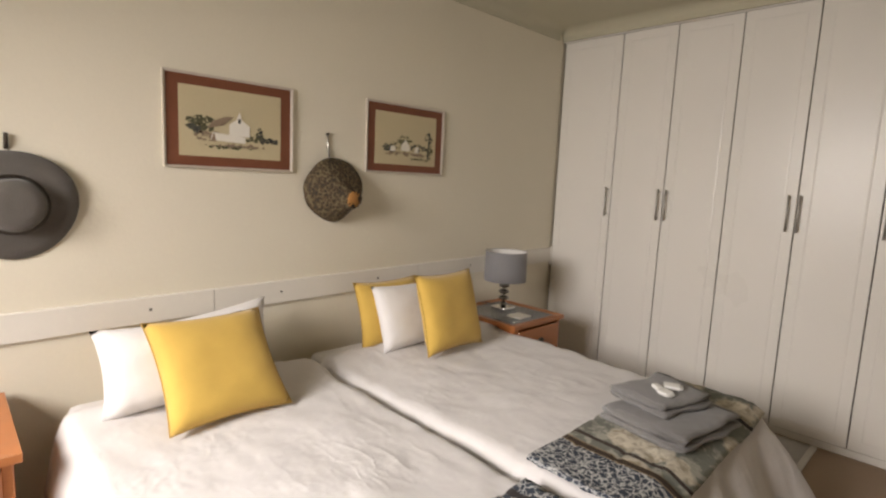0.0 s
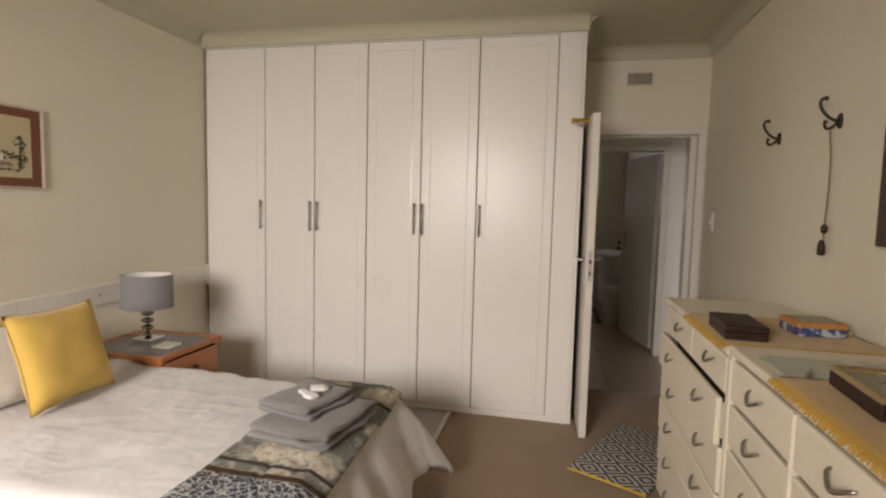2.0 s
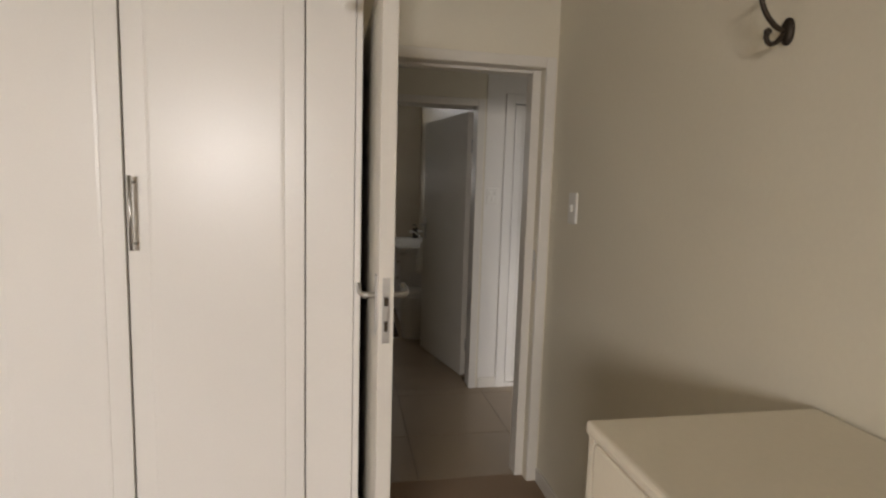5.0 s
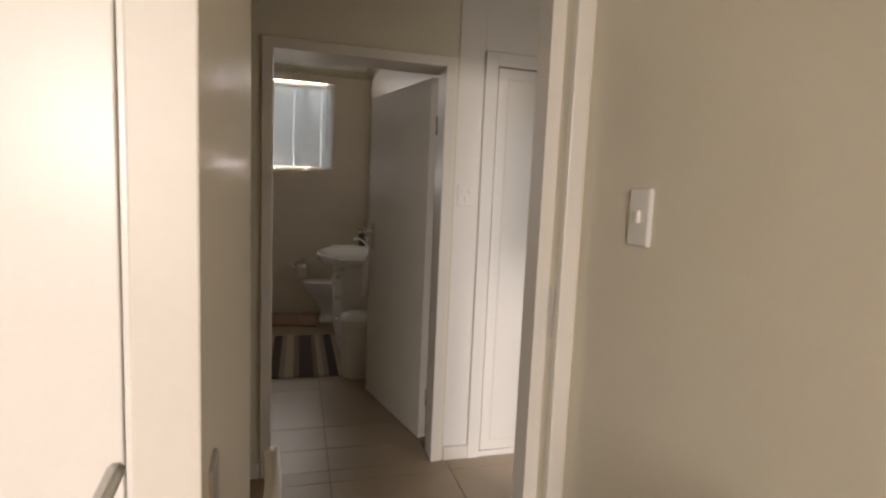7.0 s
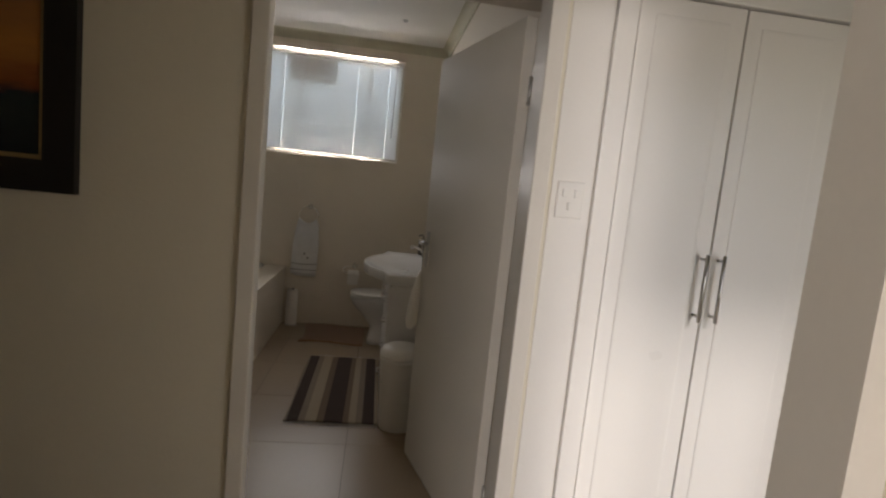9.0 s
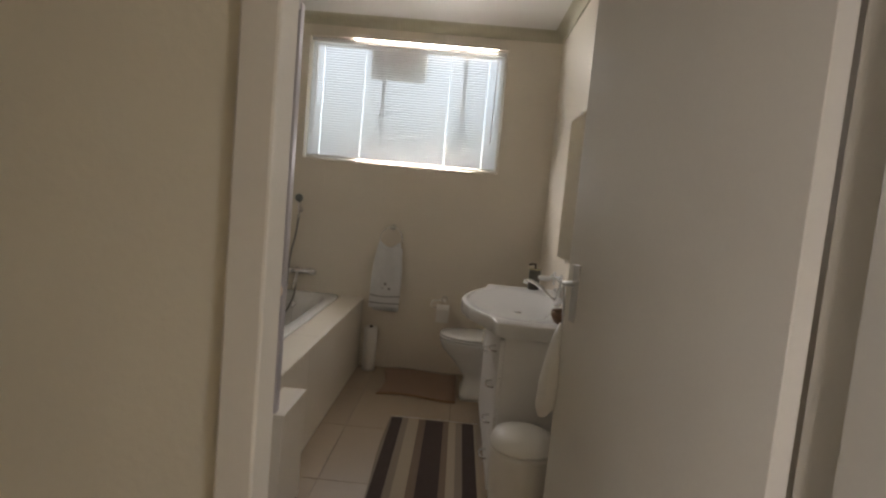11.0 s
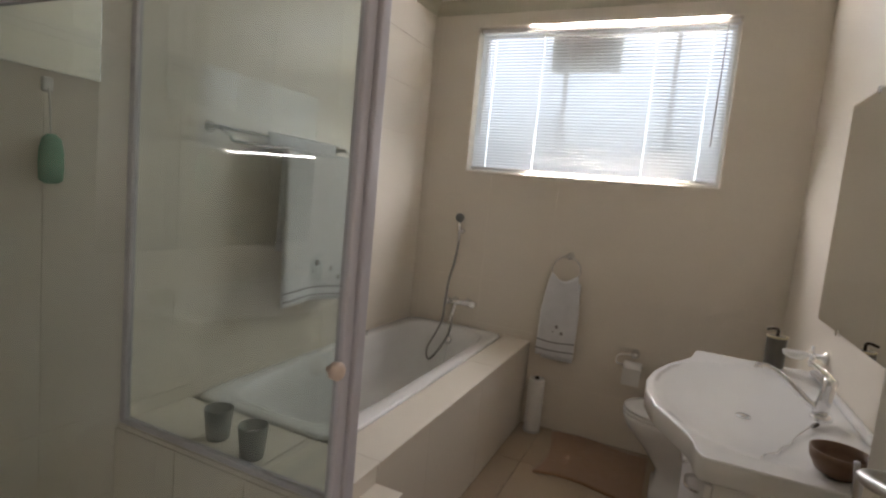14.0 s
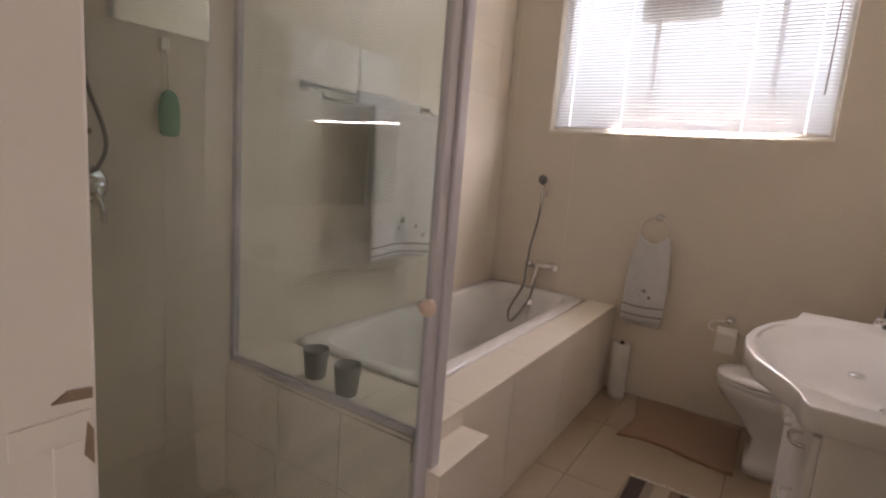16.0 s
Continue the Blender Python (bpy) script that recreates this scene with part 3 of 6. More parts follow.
def door_frame(name, x0, x1, top, y0, y1, width, stop=0.012):
    """A pressed-steel door frame round an opening, proud of the wall on both sides, with a stop."""
    bm = boxes((x0 - width, x0, y0 - 0.014, y1 + 0.014, 0, top + width), (x1, x1 + width, y0 - 0.014, y1 + 0.014, 0, top + width), (x0, x1, y0 - 0.014, y1 + 0.014, top, top + width), bevel=0.005)
    m = (y0 + y1) / 2
    boxes_in = ((x0, x0 + 0.012, m, y1 + 0.012, 0, top), (x1 - stop, x1, m - 0.01, y1 + 0.012, 0, top), (x0 + 0.012, x1 - stop, m, y1 + 0.012, top - 0.012, top))
    for r in boxes_in:
        box(*r, bm=bm)
    return solo(name, bm, GLOSS, "", "door frame", kind="structure")


fr = door_frame("door_frame_1", 0.832, 1.686, 2.02, N, N + 0.12, 0.05, 0.042)
part("strike_plate", box(1.682, 1.6855, 4.70, 4.725, 1.02, 1.17, 0.001), STEEL, fr)
bm = boxes((0.818, 0.868, HB - 0.014, HB + 0.052, 0, 2.085), (0.660, 0.712, HB + 0.053, HI + 0.110, 0, 2.085), (1.675, 1.728, HB - 0.014, HB + 0.115, 0, 2.085), (1.708, 1.740, HB + 0.116, HI + 0.014, 0, 2.085), (0.868, 1.675, HB - 0.014, HB + 0.115, 2.035, 2.085), (0.712, 1.708, HB + 0.116, HI + 0.014, 2.045, 2.085), (0.712, 0.868, HB + 0.053, HB + 0.115, 2.045, 2.085), bevel=0.004)
fr = solo("door_frame_2", bm, GLOSS, "", "door frame", kind="structure")
part("strike_plate", boxes((0.711, 0.7145, HI + 0.045, HI + 0.104, 0.99, 1.02), (0.711, 0.7145, HI + 0.075, HI + 0.104, 1.02, 1.09), (0.711, 0.7145, HI + 0.045, HI + 0.104, 1.09, 1.115), bevel=0.001), GLOSS, fr, "strike plate painted over")
for z, h, dy in ((1.128, 0.008, 0.030), (1.075, 0.030, 0.008), (0.978, 0.007, 0.024), (0.945, 0.012, 0.006)):
    part("paint_chip", flat([(0.7118, HI + 0.105 - dy, z), (0.7118, HI + 0.105 - 0.6 * dy, z + h), (0.7118, HI + 0.105, z + 0.7 * h), (0.7118, HI + 0.105, z - 0.4 * h)], (0.0031, 0, 0)), WASH, fr, "bare wood where the paint is chipped")

# bedroom window behind the start
def steel_window(name, x0, x1, y, z0, z1, bars):
    ob = thing(name, ((x0 + x1) / 2, y, z0), "", "window", kind="structure")
    part("window_frame", frame_of((0, 2, 1), x0, x1, z0, z1, 0.04, 0.05, y - 0.02), GLOSS, ob)
    part("window_bar", boxes(*[(x - 0.014, x + 0.014, y, y + 0.026, z0 + 0.04, z1 - 0.04) for x in bars]), GLOSS, ob)
    g = part("pane", box(x0 + 0.03, x1 - 0.03, y + 0.010, y + 0.014, z0 + 0.03, z1 - 0.03), GLASS, ob)
    g.visible_shadow = False
    return ob


steel_window("window_1", -1.30, 0.05, S - 0.06, 0.9, 2.32, (-0.85, -0.40))
steel_window("window_2", WX0, WX1, BN + 0.12, WZ0, WZ1, (0.40, 1.04))

# ---- bedroom: wardrobe ----
WF = 3.98


def bar_handle(parent, x, y, z0, z1):
    h = part("handle", tube([(x, y - 0.032, z0), (x, y - 0.032, z1)], 0.0062, 10), STEEL, parent, "brushed steel bar handle", True)
    for z in (z0 + 0.018, z1 - 0.018):
        part("standoff", tube([(x, y, z), (x, y - 0.034, z)], 0.005, 8), STEEL, h, "", True)


def panel_door(parent, x0, x1, y, z0, z1, border=0.058, thick=0.018):
    """A cupboard door with a shallow raised field, its face at y and looking to -y."""
    bm = box(x0, x1, y, y + thick, z0, z1, 0.0025)
    d = part("door", bm, WHITE, parent)
    part("raised_field", loft([[(x0 + o, y - h, z0 + o), (x1 - o, y - h, z0 + o), (x1 - o, y - h, z1 - o), (x0 + o, y - h, z1 - o)] for o, h in ((border, -0.001), (border + 0.003, 0.002), (border + 0.012, 0.003))], cap0=False), WHITE, d)
    return d


ward = thing("wardrobe", (-0.55, 4.3, 0), "tall built-in white wardrobe with six panelled doors and bar handles", "wardrobe")
# coloured dark, so the door gaps carry painted shade
part("carcass", boxes((W + 0.002, 0.808, WF + 0.022, N - 0.004, 0.05, 2.575), bevel=0.0), GAPSHADE, ward, "carcass coloured dark as the shade between doors")
part("side_panel", box(0.81, 0.83, WF, N - 0.003, 0.0, 2.585, 0.002), WHITE, ward)
part("filler_panel", box(0.661, 0.8085, WF - 0.002, WF + 0.020, 0.0, 2.575, 0.002), WHITE, ward)
part("plinth", box(W + 0.003, 0.662, WF + 0.002, WF + 0.020, 0.0, 0.042, 0.002), WHITE, ward)
part("top_rail", box(W + 0.003, 0.83, WF - 0.004, WF + 0.020, 2.566, 2.60, 0.003), WHITE, ward)
seams = (-1.925, -1.435, -1.041, -0.64, -0.245, 0.147, 0.66)
grip = (-1.462, -1.068, -1.012, -0.284, -0.226, 0.172)
for a, b, g in zip(seams, seams[1:], grip):
    d = panel_door(ward, a + 0.0032, b - 0.0032, WF, 0.046, 2.563)
    bar_handle(d, g, WF, 1.245, 1.462)

# ---- bedroom: door leaf ----
def lever(parent, x, y, z, side, reach, sx):
    """A lever on a long back plate; side: the way the plate faces along x; reach: the lever's run along y."""
    part("back_plate", box(x if side > 0 else x - 0.006, x + 0.006 if side > 0 else x, y - 0.02, y + 0.02, z - 0.12, z + 0.06, 0.002), STEEL, parent)
    part("lever", tube(bend([(x, y, z), (x + side * 0.035, y, z), (x + side * 0.05, y + reach * 0.25, z + 0.004), (x + side * 0.050, y + reach, z + 0.014)]), [0.009] * 10 + [0.008] * 9), STEEL, parent, "", True)


def door_leaf(name, label, width):
    """A flush door, hinge line at the origin, leaf along -y, thickness to +x."""
    ob = thing(name, (0, 0, 0), label, "door")
    part("leaf", box(-0.002, 0.042, -width, 0, 0.008, 2.03, 0.002), GLOSS, ob)
    part("lock_plate", box(0.009, 0.031, -width - 0.002, -width + 0.002, 1.005, 1.195, 0.0008), STEEL, ob, "steel lock face plate")
    part("latch", boxes((0.014, 0.026, -width - 0.008, -width, 1.115, 1.14), (0.015, 0.025, -width - 0.003, -width, 1.04, 1.07)), IRON, ob)
    lever(ob, 0.04, -width + 0.06, 1.135, 1, 0.09, 1)
    lever(ob, 0.0, -width + 0.06, 1.135, -1, 0.09, 1)
    for z in (0.25, 1.78):
        part("hinge", tube([(0.002, 0.006, z - 0.05), (0.002, 0.006, z + 0.05)], 0.008), STEEL, ob, "", True)
    return ob


d1 = door_leaf("door_1", "open flush cream-painted door beside the wardrobe", 0.885)
d1["kind"] = "structure"
d1.location = (0.838, 4.65, 0)
d1.rotation_euler = (0, 0, radians(2.6))
hk = thing("door_hook", (0.84, 3.80, 1.955), "small brass hook fixed to the top of the open door", "hook")
part("arm", tube([(0.862, 3.80, 1.985), (0.80, 3.80, 1.99), (0.775, 3.80, 1.985)], [0.012, 0.014, 0.016], 10), BRASS, hk, "", True)
part("knob", turned([(0.004, 0), (0.018, 0.006), (0.020, 0.018), (0.008, 0.028)], (0.775, 3.80, 1.985), (-1, 0, 0.05)), BRASS, hk, "", True)

# ---- bedroom: vent, switch, hooks ----
vent = thing("wall_vent", (1.252, N, 2.38), "small grey plaster air vent grille above the doorway", "vent")
part("frame", frame_of((0, 2, 1), 1.158, 1.346, 2.382, 2.486, 0.008, -0.010, N), WALL, vent)
# dark plate on the wall, painting the shade inside the vent's holes
part("backing", box(1.164, 1.340, N - 0.003, N + 0.0, 2.388, 2.480), HOLE, vent)
for i in range(10):
    x = 1.166 + 0.0172 * (i + 0.5)
    part("slat", box(x - 0.0019, x + 0.0019, N - 0.008, N - 0.0035, 2.389, 2.479), WALL, vent)
for i in range(5):
    z = 2.388 + 0.0184 * (i + 0.5)
    part("slat", box(1.165, 1.339, N - 0.0095, N - 0.0082, z - 0.002, z + 0.002), WALL, vent)

sw = thing("light_switch", (E, 4.418, 1.32), "white plastic rocker light switch on the cream wall", "light switch")
part("plate", box(E - 0.012, E, 4.378, 4.458, 1.318, 1.452, 0.008, seg=3), PLASTIC, sw)
part("rocker", box(E - 0.02, E - 0.010, 4.41, 4.426, 1.372, 1.400, 0.002), PLASTIC, sw)

so = thing("wall_socket", (1.805, HB, 1.36), "white plastic wall plate with switches between bathroom door and cupboard", "light switch")
part("plate", box(1.761, 1.849, HB - 0.011, HB, 1.357, 1.472, 0.004), PLASTIC, so)
for x, z in ((1.785, 1.435), (1.824, 1.435), (1.805, 1.395)):
    part("rocker", box(x - 0.008, x + 0.008, HB - 0.016, HB - 0.009, z - 0.013, z + 0.013, 0.002), PLASTIC, so)


def coat_hook(y, z):
    ob = thing("coat_hook", (E, y, z), "dark bronze double coat hook on the cream wall", "hook", "coat hooks")
    part("rose", loft([[(E - d, y + r * 0.75 * math.cos(a), z + r * 1.35 * math.sin(a)) for a in (2 * math.pi * k / 20 for k in range(20))] for r, d in ((0.022, 0), (0.022, 0.006), (0.015, 0.012))]), IRON, ob, "", True)
    up = bend([(E - 0.01, y, z), (E - 0.035, y, z + 0.009), (E - 0.060, y, z + 0.032), (E - 0.075, y, z + 0.062), (E - 0.070, y, z + 0.084), (E - 0.056, y, z + 0.086)])
    part("upper_hook", tube(up, 0.0058), IRON, ob, "", True)
    part("tip", turned([(0.002, -0.009), (0.009, -0.004), (0.009, 0.004), (0.002, 0.009)], up[-1], (1, 0, 0), 12), IRON, ob, "", True)
    lo = bend([(E - 0.01, y, z - 0.004), (E - 0.03, y, z - 0.025), (E - 0.047, y, z - 0.029), (E - 0.056, y, z - 0.016), (E - 0.053, y, z - 0.004)])
    part("lower_hook", tube(lo, 0.0055), IRON, ob, "", True)
    part("tip", turned([(0.002, -0.008), (0.008, -0.003), (0.008, 0.003), (0.002, 0.008)], lo[-1], (0, 0, 1), 12), IRON, ob, "", True)
    return ob


coat_hook(3.353, 1.817)
coat_hook(2.780, 1.812)
cd = thing("hanging_cord", (E - 0.04, 2.76, 1.29), "thin brown electric cord with inline switch and plug hanging from hook", "cord")
part("flex", tube(bend([(E - 0.045, 2.757, 1.772), (E - 0.03, 2.768, 1.66), (E - 0.022, 2.785, 1.52), (E - 0.02, 2.797, 1.40)]), 0.0032, 6), CORD, cd, "", True)
part("inline_switch", lathe(E - 0.02, 2.798, [(0.004, 1.375), (0.011, 1.382), (0.012, 1.40), (0.005, 1.412)], 12), IRON, cd, "", True)
part("flex", tube([(E - 0.02, 2.798, 1.376), (E - 0.02, 2.799, 1.345)], 0.003, 6), CORD, cd, "", True)
part("plug", lathe(E - 0.024, 2.799, [(0.006, 1.288), (0.0135, 1.291), (0.0135, 1.325), (0.009, 1.345), (0.005, 1.35)], 14), IRON, cd, "", True)

# ---- bedroom: pictures ----
def wall_picture(name, label, y0, y1, z0, z1, mount):
    """A framed picture on the west wall: thin pale frame, red-brown mount, cream sheet."""
    ob = thing(name, (W, (y0 + y1) / 2, z0), label, "picture", "watercolours over the beds")
    part("frame", frame_of((1, 2, 0), y0, y1, z0, z1, 0.010, 0.020, W), PALEFRAME, ob, "thin pale frame")
    part("mount", box(W + 0.001, W + 0.010, y0 + 0.009, y1 - 0.009, z0 + 0.009, z1 - 0.009), REDWOOD, ob, "red-brown mount")
    m = mount
    part("sheet", box(W + 0.010, W + 0.0115, y0 + m, y1 - m, z0 + m * 0.85, z1 - m * 0.85), PAPER, ob, "cream paper with an ink wash")
    return ob


def daub(ob, name, pts, mat, lift=0.013):
    """A patch of paint, on points of y and z."""
    part(name, flat([(W + lift - 0.0015, y, z) for y, z in pts], (0.0012, 0, 0)), mat, ob)


def blob(cy, cz, ry, rz, seed, n=16, rough=0.35):
    r = random.Random(seed)
    return [(cy + ry * (1 + rough * (r.random() - 0.5)) * math.cos(a), cz + rz * (1 + rough * (r.random() - 0.5)) * math.sin(a)) for a in (2 * math.pi * k / n for k in range(n))]


p1 = wall_picture("framed_picture", "framed watercolour of a white gabled farmhouse with red-brown mount", 1.045, 1.64, 1.462, 1.872, 0.062)


def sketch(ob, spots, seed):
    """Loose ink and wash: many small ragged dabs round each spot of y, z, half-width, half-height."""
    for k, (cy, cz, ry, rz, mat, n) in enumerate(spots):
        r = random.Random(seed + k)
        bm = bmesh.new()
        for i in range(n):
            a, d = r.uniform(0, 6.283), r.random() ** 0.6
            y, z = cy + ry * d * math.cos(a), cz + rz * d * math.sin(a)
            s = r.uniform(0.002, 0.007)
            flat([(W + 0.0117 + 0.00015 * k, yy, zz) for yy, zz in blob(y, z, s * r.uniform(0.8, 2.2), s, seed * 31 + k * 97 + i, 7, 0.9)], (0.0004 + 0.00003 * (i % 7), 0, 0), bm)
        tagged(part("brushwork", bm, mat, ob), kind="stuff")


sketch(p1, ((1.20, 1.660, 0.066, 0.036, LEAFINK, 120), (1.17, 1.635, 0.030, 0.022, INK, 24), (1.24, 1.605, 0.075, 0.020, WASH, 50), (1.44, 1.615, 0.055, 0.022, LEAFINK, 40), (1.515, 1.605, 0.050, 0.014, INK, 34), (1.47, 1.635, 0.012, 0.028, INK, 14), (1.36, 1.568, 0.15, 0.008, WASH, 45), (1.33, 1.560, 0.10, 0.006, LEAFINK, 18)), 3)
daub(p1, "painted_roof", [(1.225, 1.64), (1.30, 1.66), (1.345, 1.70), (1.31, 1.70), (1.25, 1.675)], WASH, 0.0145)
daub(p1, "painted_gable", [(1.325, 1.615), (1.42, 1.615), (1.42, 1.665), (1.385, 1.69), (1.372, 1.725), (1.358, 1.69), (1.325, 1.665)], CHALK, 0.0150)
daub(p1, "painted_wall", [(1.24, 1.59), (1.40, 1.585), (1.40, 1.612), (1.25, 1.625)], CHALK, 0.0148)
daub(p1, "painted_window", [(1.366, 1.675), (1.378, 1.675), (1.378, 1.695), (1.366, 1.695)], INK, 0.0154)
daub(p1, "painted_steps", [(1.24, 1.585), (1.265, 1.585), (1.255, 1.625)], WASH, 0.0156)

p2 = wall_picture("framed_picture", "small framed ink watercolour of farm buildings with red-brown mount", 2.092, 2.685, 1.484, 1.888, 0.062)
sketch(p2, ((2.36, 1.675, 0.075, 0.028, LEAFINK, 50), (2.27, 1.635, 0.065, 0.025, INK, 44), (2.48, 1.640, 0.065, 0.026, INK, 44), (2.575, 1.62, 0.025, 0.05, LEAFINK, 34), (2.565, 1.71, 0.035, 0.035, INK, 22), (2.38, 1.600, 0.16, 0.012, WASH, 55), (2.50, 1.575, 0.08, 0.006, LEAFINK, 18)), 9)
daub(p2, "painted_gable", [(2.345, 1.62), (2.41, 1.62), (2.41, 1.65), (2.378, 1.685), (2.345, 1.65)], CHALK, 0.0148)
daub(p2, "painted_wall", [(2.26, 1.615), (2.30, 1.615), (2.30, 1.64), (2.27, 1.645)], CHALK, 0.0149)
daub(p2, "painted_wall", [(2.45, 1.615), (2.48, 1.615), (2.48, 1.65), (2.455, 1.645)], CHALK, 0.0151)
daub(p2, "painted_trunk", [(2.552, 1.58), (2.562, 1.58), (2.572, 1.74), (2.566, 1.74)], INK, 0.0152)

bp = thing("dark_framed_picture", (E, 1.95, 1.35), "large picture in a deep dark walnut frame", "picture")
part("frame", frame_of((1, 2, 0), 1.45, 2.40, 1.352, 1.938, 0.115, -0.045, E), FRAMEWOOD, bp)
part("inner_moulding", frame_of((1, 2, 0), 1.562, 2.288, 1.464, 1.826, 0.016, -0.030, E), GOLD, bp, "dull gilt slip")
part("mount", box(E - 0.012, E - 0.001, 1.575, 2.275, 1.475, 1.815), MATBOARD, bp)

hp = thing("sunset_picture", (0.0, HB, 1.29), "sunset landscape picture in a wide black frame", "picture")
part("frame", frame_of((0, 2, 1), -0.50, 0.377, 1.29, 2.0, 0.088, -0.028, HB), BLACK, hp)
part("slip", frame_of((0, 2, 1), -0.414, 0.291, 1.376, 1.914, 0.014, -0.016, HB), GOLD, hp, "dull gilt slip")
part("canvas", box(-0.402, 0.279, HB - 0.008, HB - 0.001, 1.388, 1.902), SKY, hp, "dark land under an orange sky")

# ---- bedroom: hats on the wall ----
def hat(name, label, y, z, brim, crown, mat, tilt, squash=1.0, band=None):
    ob = thing(name, (W, y, z), label, "hat")
    prof = [(brim, 0.016), (brim * 0.99, 0.022), (brim * 0.75, 0.030), (crown * 1.25, 0.030), (crown * 1.05, 0.038), (crown, 0.075), (crown * 0.92, 0.098), (crown * 0.55, 0.108), (crown * 0.1, 0.102)]
    n = 40
    rings = []
    for r, d in prof:
        ring = []
        for k in range(n):
            a = 2 * math.pi * k / n
            wob = 0.012 * math.sin(2 * a + 0.7) * (r / brim) ** 2
            rr = r * (1 + 0.025 * math.sin(3 * a) * (r / brim))
            ring.append((W + d + max(-0.010, wob) + tilt * r * math.sin(a) * 0.2, y + rr * math.cos(a) * squash, z + rr * math.sin(a)))
        rings.append(ring)
    back = [[(p[0] - 0.004, p[1], p[2]) for p in rings[0]]]
    part("brim_and_crown", loft(back + rings), mat, ob, "", True)
    if band:
        part("band", loft([[(W + d, y + r * math.cos(a) * squash, z + r * math.sin(a)) for a in (2 * math.pi * k / n for k in range(n))] for r, d in ((crown * 1.16, 0.036), (crown * 1.07, 0.060))], cap0=False, cap1=False), band, ob)
    return ob


hat("felt_hat", "wide-brimmed dark grey-brown felt hat hanging on a nail", 0.535, 1.298, 0.200, 0.095, FELT, 0.1, 1.0, IRON)
solo("nail", tube([(W, 0.525, 1.50), (W + 0.012, 0.525, 1.52), (W + 0.014, 0.526, 1.555)], 0.007), IRON, "dark iron nail holding the felt hat", "nail", (W, 0.525, 1.5))
bk = thing("woven_hat", (W, 1.87, 1.22), "round woven basketry hat with an orange sunburst crown", "hat")
c0 = Vector((W, 1.878, 1.382))
rings = []
for r, d, oy, oz in ((0.160, 0.018, 0, 0), (0.172, 0.026, 0, 0), (0.150, 0.050, 0.006, -0.004), (0.115, 0.085, 0.02, -0.014), (0.075, 0.112, 0.036, -0.03), (0.052, 0.128, 0.05, -0.046), (0.048, 0.138, 0.053, -0.05), (0.02, 0.142, 0.053, -0.05)):
    rings.append([(c0.x + d + 0.008 * math.sin(3 * a + 1), c0.y + oy + r * (1 + 0.05 * math.sin(2 * a + 0.8) + 0.02 * math.sin(7 * a)) * math.cos(a), c0.z + oz + r * (1 + 0.03 * math.sin(3 * a)) * math.sin(a)) for a in (2 * math.pi * k / 36 for k in range(36))])
part("brim_and_crown", loft(rings), BASKET, bk, "", True)
part("sunburst", turned([(0.046, 0), (0.044, 0.004), (0.03, 0.008), (0.004, 0.010)], (c0.x + 0.140, c0.y + 0.053, c0.z - 0.05), (1, 0.15, -0.1), 24), ORANGE, bk, "orange raffia disc", True)
bm = bmesh.new()
for k in range(12):
    a = 2 * math.pi * k / 12
    u, v = Vector((0, math.cos(a), math.sin(a))), Vector((0, -math.sin(a), math.cos(a)))
    o = Vector((c0.x + 0.147, c0.y + 0.053, c0.z - 0.05))
    flat([o + u * 0.026 + v * 0.003, o + u * 0.046 + v * 0.006, o + u * 0.046 - v * 0.001, o + u * 0.026], (0.003, 0, 0), bm)
part("sunburst_rays", bm, IRON, bk)
part("strap", tube([(W + 0.016, 1.855, 1.54), (W + 0.008, 1.848, 1.62), (W + 0.008, 1.845, 1.675)], 0.006), STEEL, bk, "", True)
solo("nail", tube([(W, 1.845, 1.668), (W + 0.02, 1.845, 1.672)], 0.006), IRON, "dark iron nail holding the woven hat", "nail", (W, 1.845, 1.66))

# ---- bedroom: rail behind the beds ----
rl = thing("headboard_rail", (W, 1.9, 0.81), "long white painted board fixed to the wall behind the beds", "rail")
for i, (a, b) in enumerate(((-0.6, 1.245), (1.248, 2.51), (2.513, 3.965))):
    part("board", loft([[(W, y, 0.772 + 0.0153 * y), (W + 0.018, y, 0.772 + 0.0153 * y), (W + 0.018, y, 0.881 + 0.0153 * y), (W + 0.014, y, 0.885 + 0.0153 * y), (W, y, 0.885 + 0.0153 * y)] for y in (a, b)]), GLOSS, rl)
part("end_cap", box(W, W + 0.03, 3.966, 3.976, 0.80, 0.95, 0.002), GLOSS, rl)
for y in (0.976, 1.584, 2.198, 3.0):
    z = 0.828 + 0.0155 * y
    part("screw", turned([(0.006, 0), (0.006, 0.002), (0.002, 0.003)], (W + 0.0175, y, z), (1, 0, 0), 10), IRON, rl)

# ---- bedroom: beds ----
def puff(x, y, k):
    v = Vector((x * 2.1 + k, y * 2.4, k * 3.1))
    f = 0.016 * noise.noise(v) + 0.007 * noise.noise(v * 3.1)
    crease = abs(noise.noise(Vector((x * 5.5 + 0.6 * y, y * 3.0 - x * 1.5, k + 7.0))))
    return f - 0.010 * max(0.0, 1 - crease / 0.10) ** 2


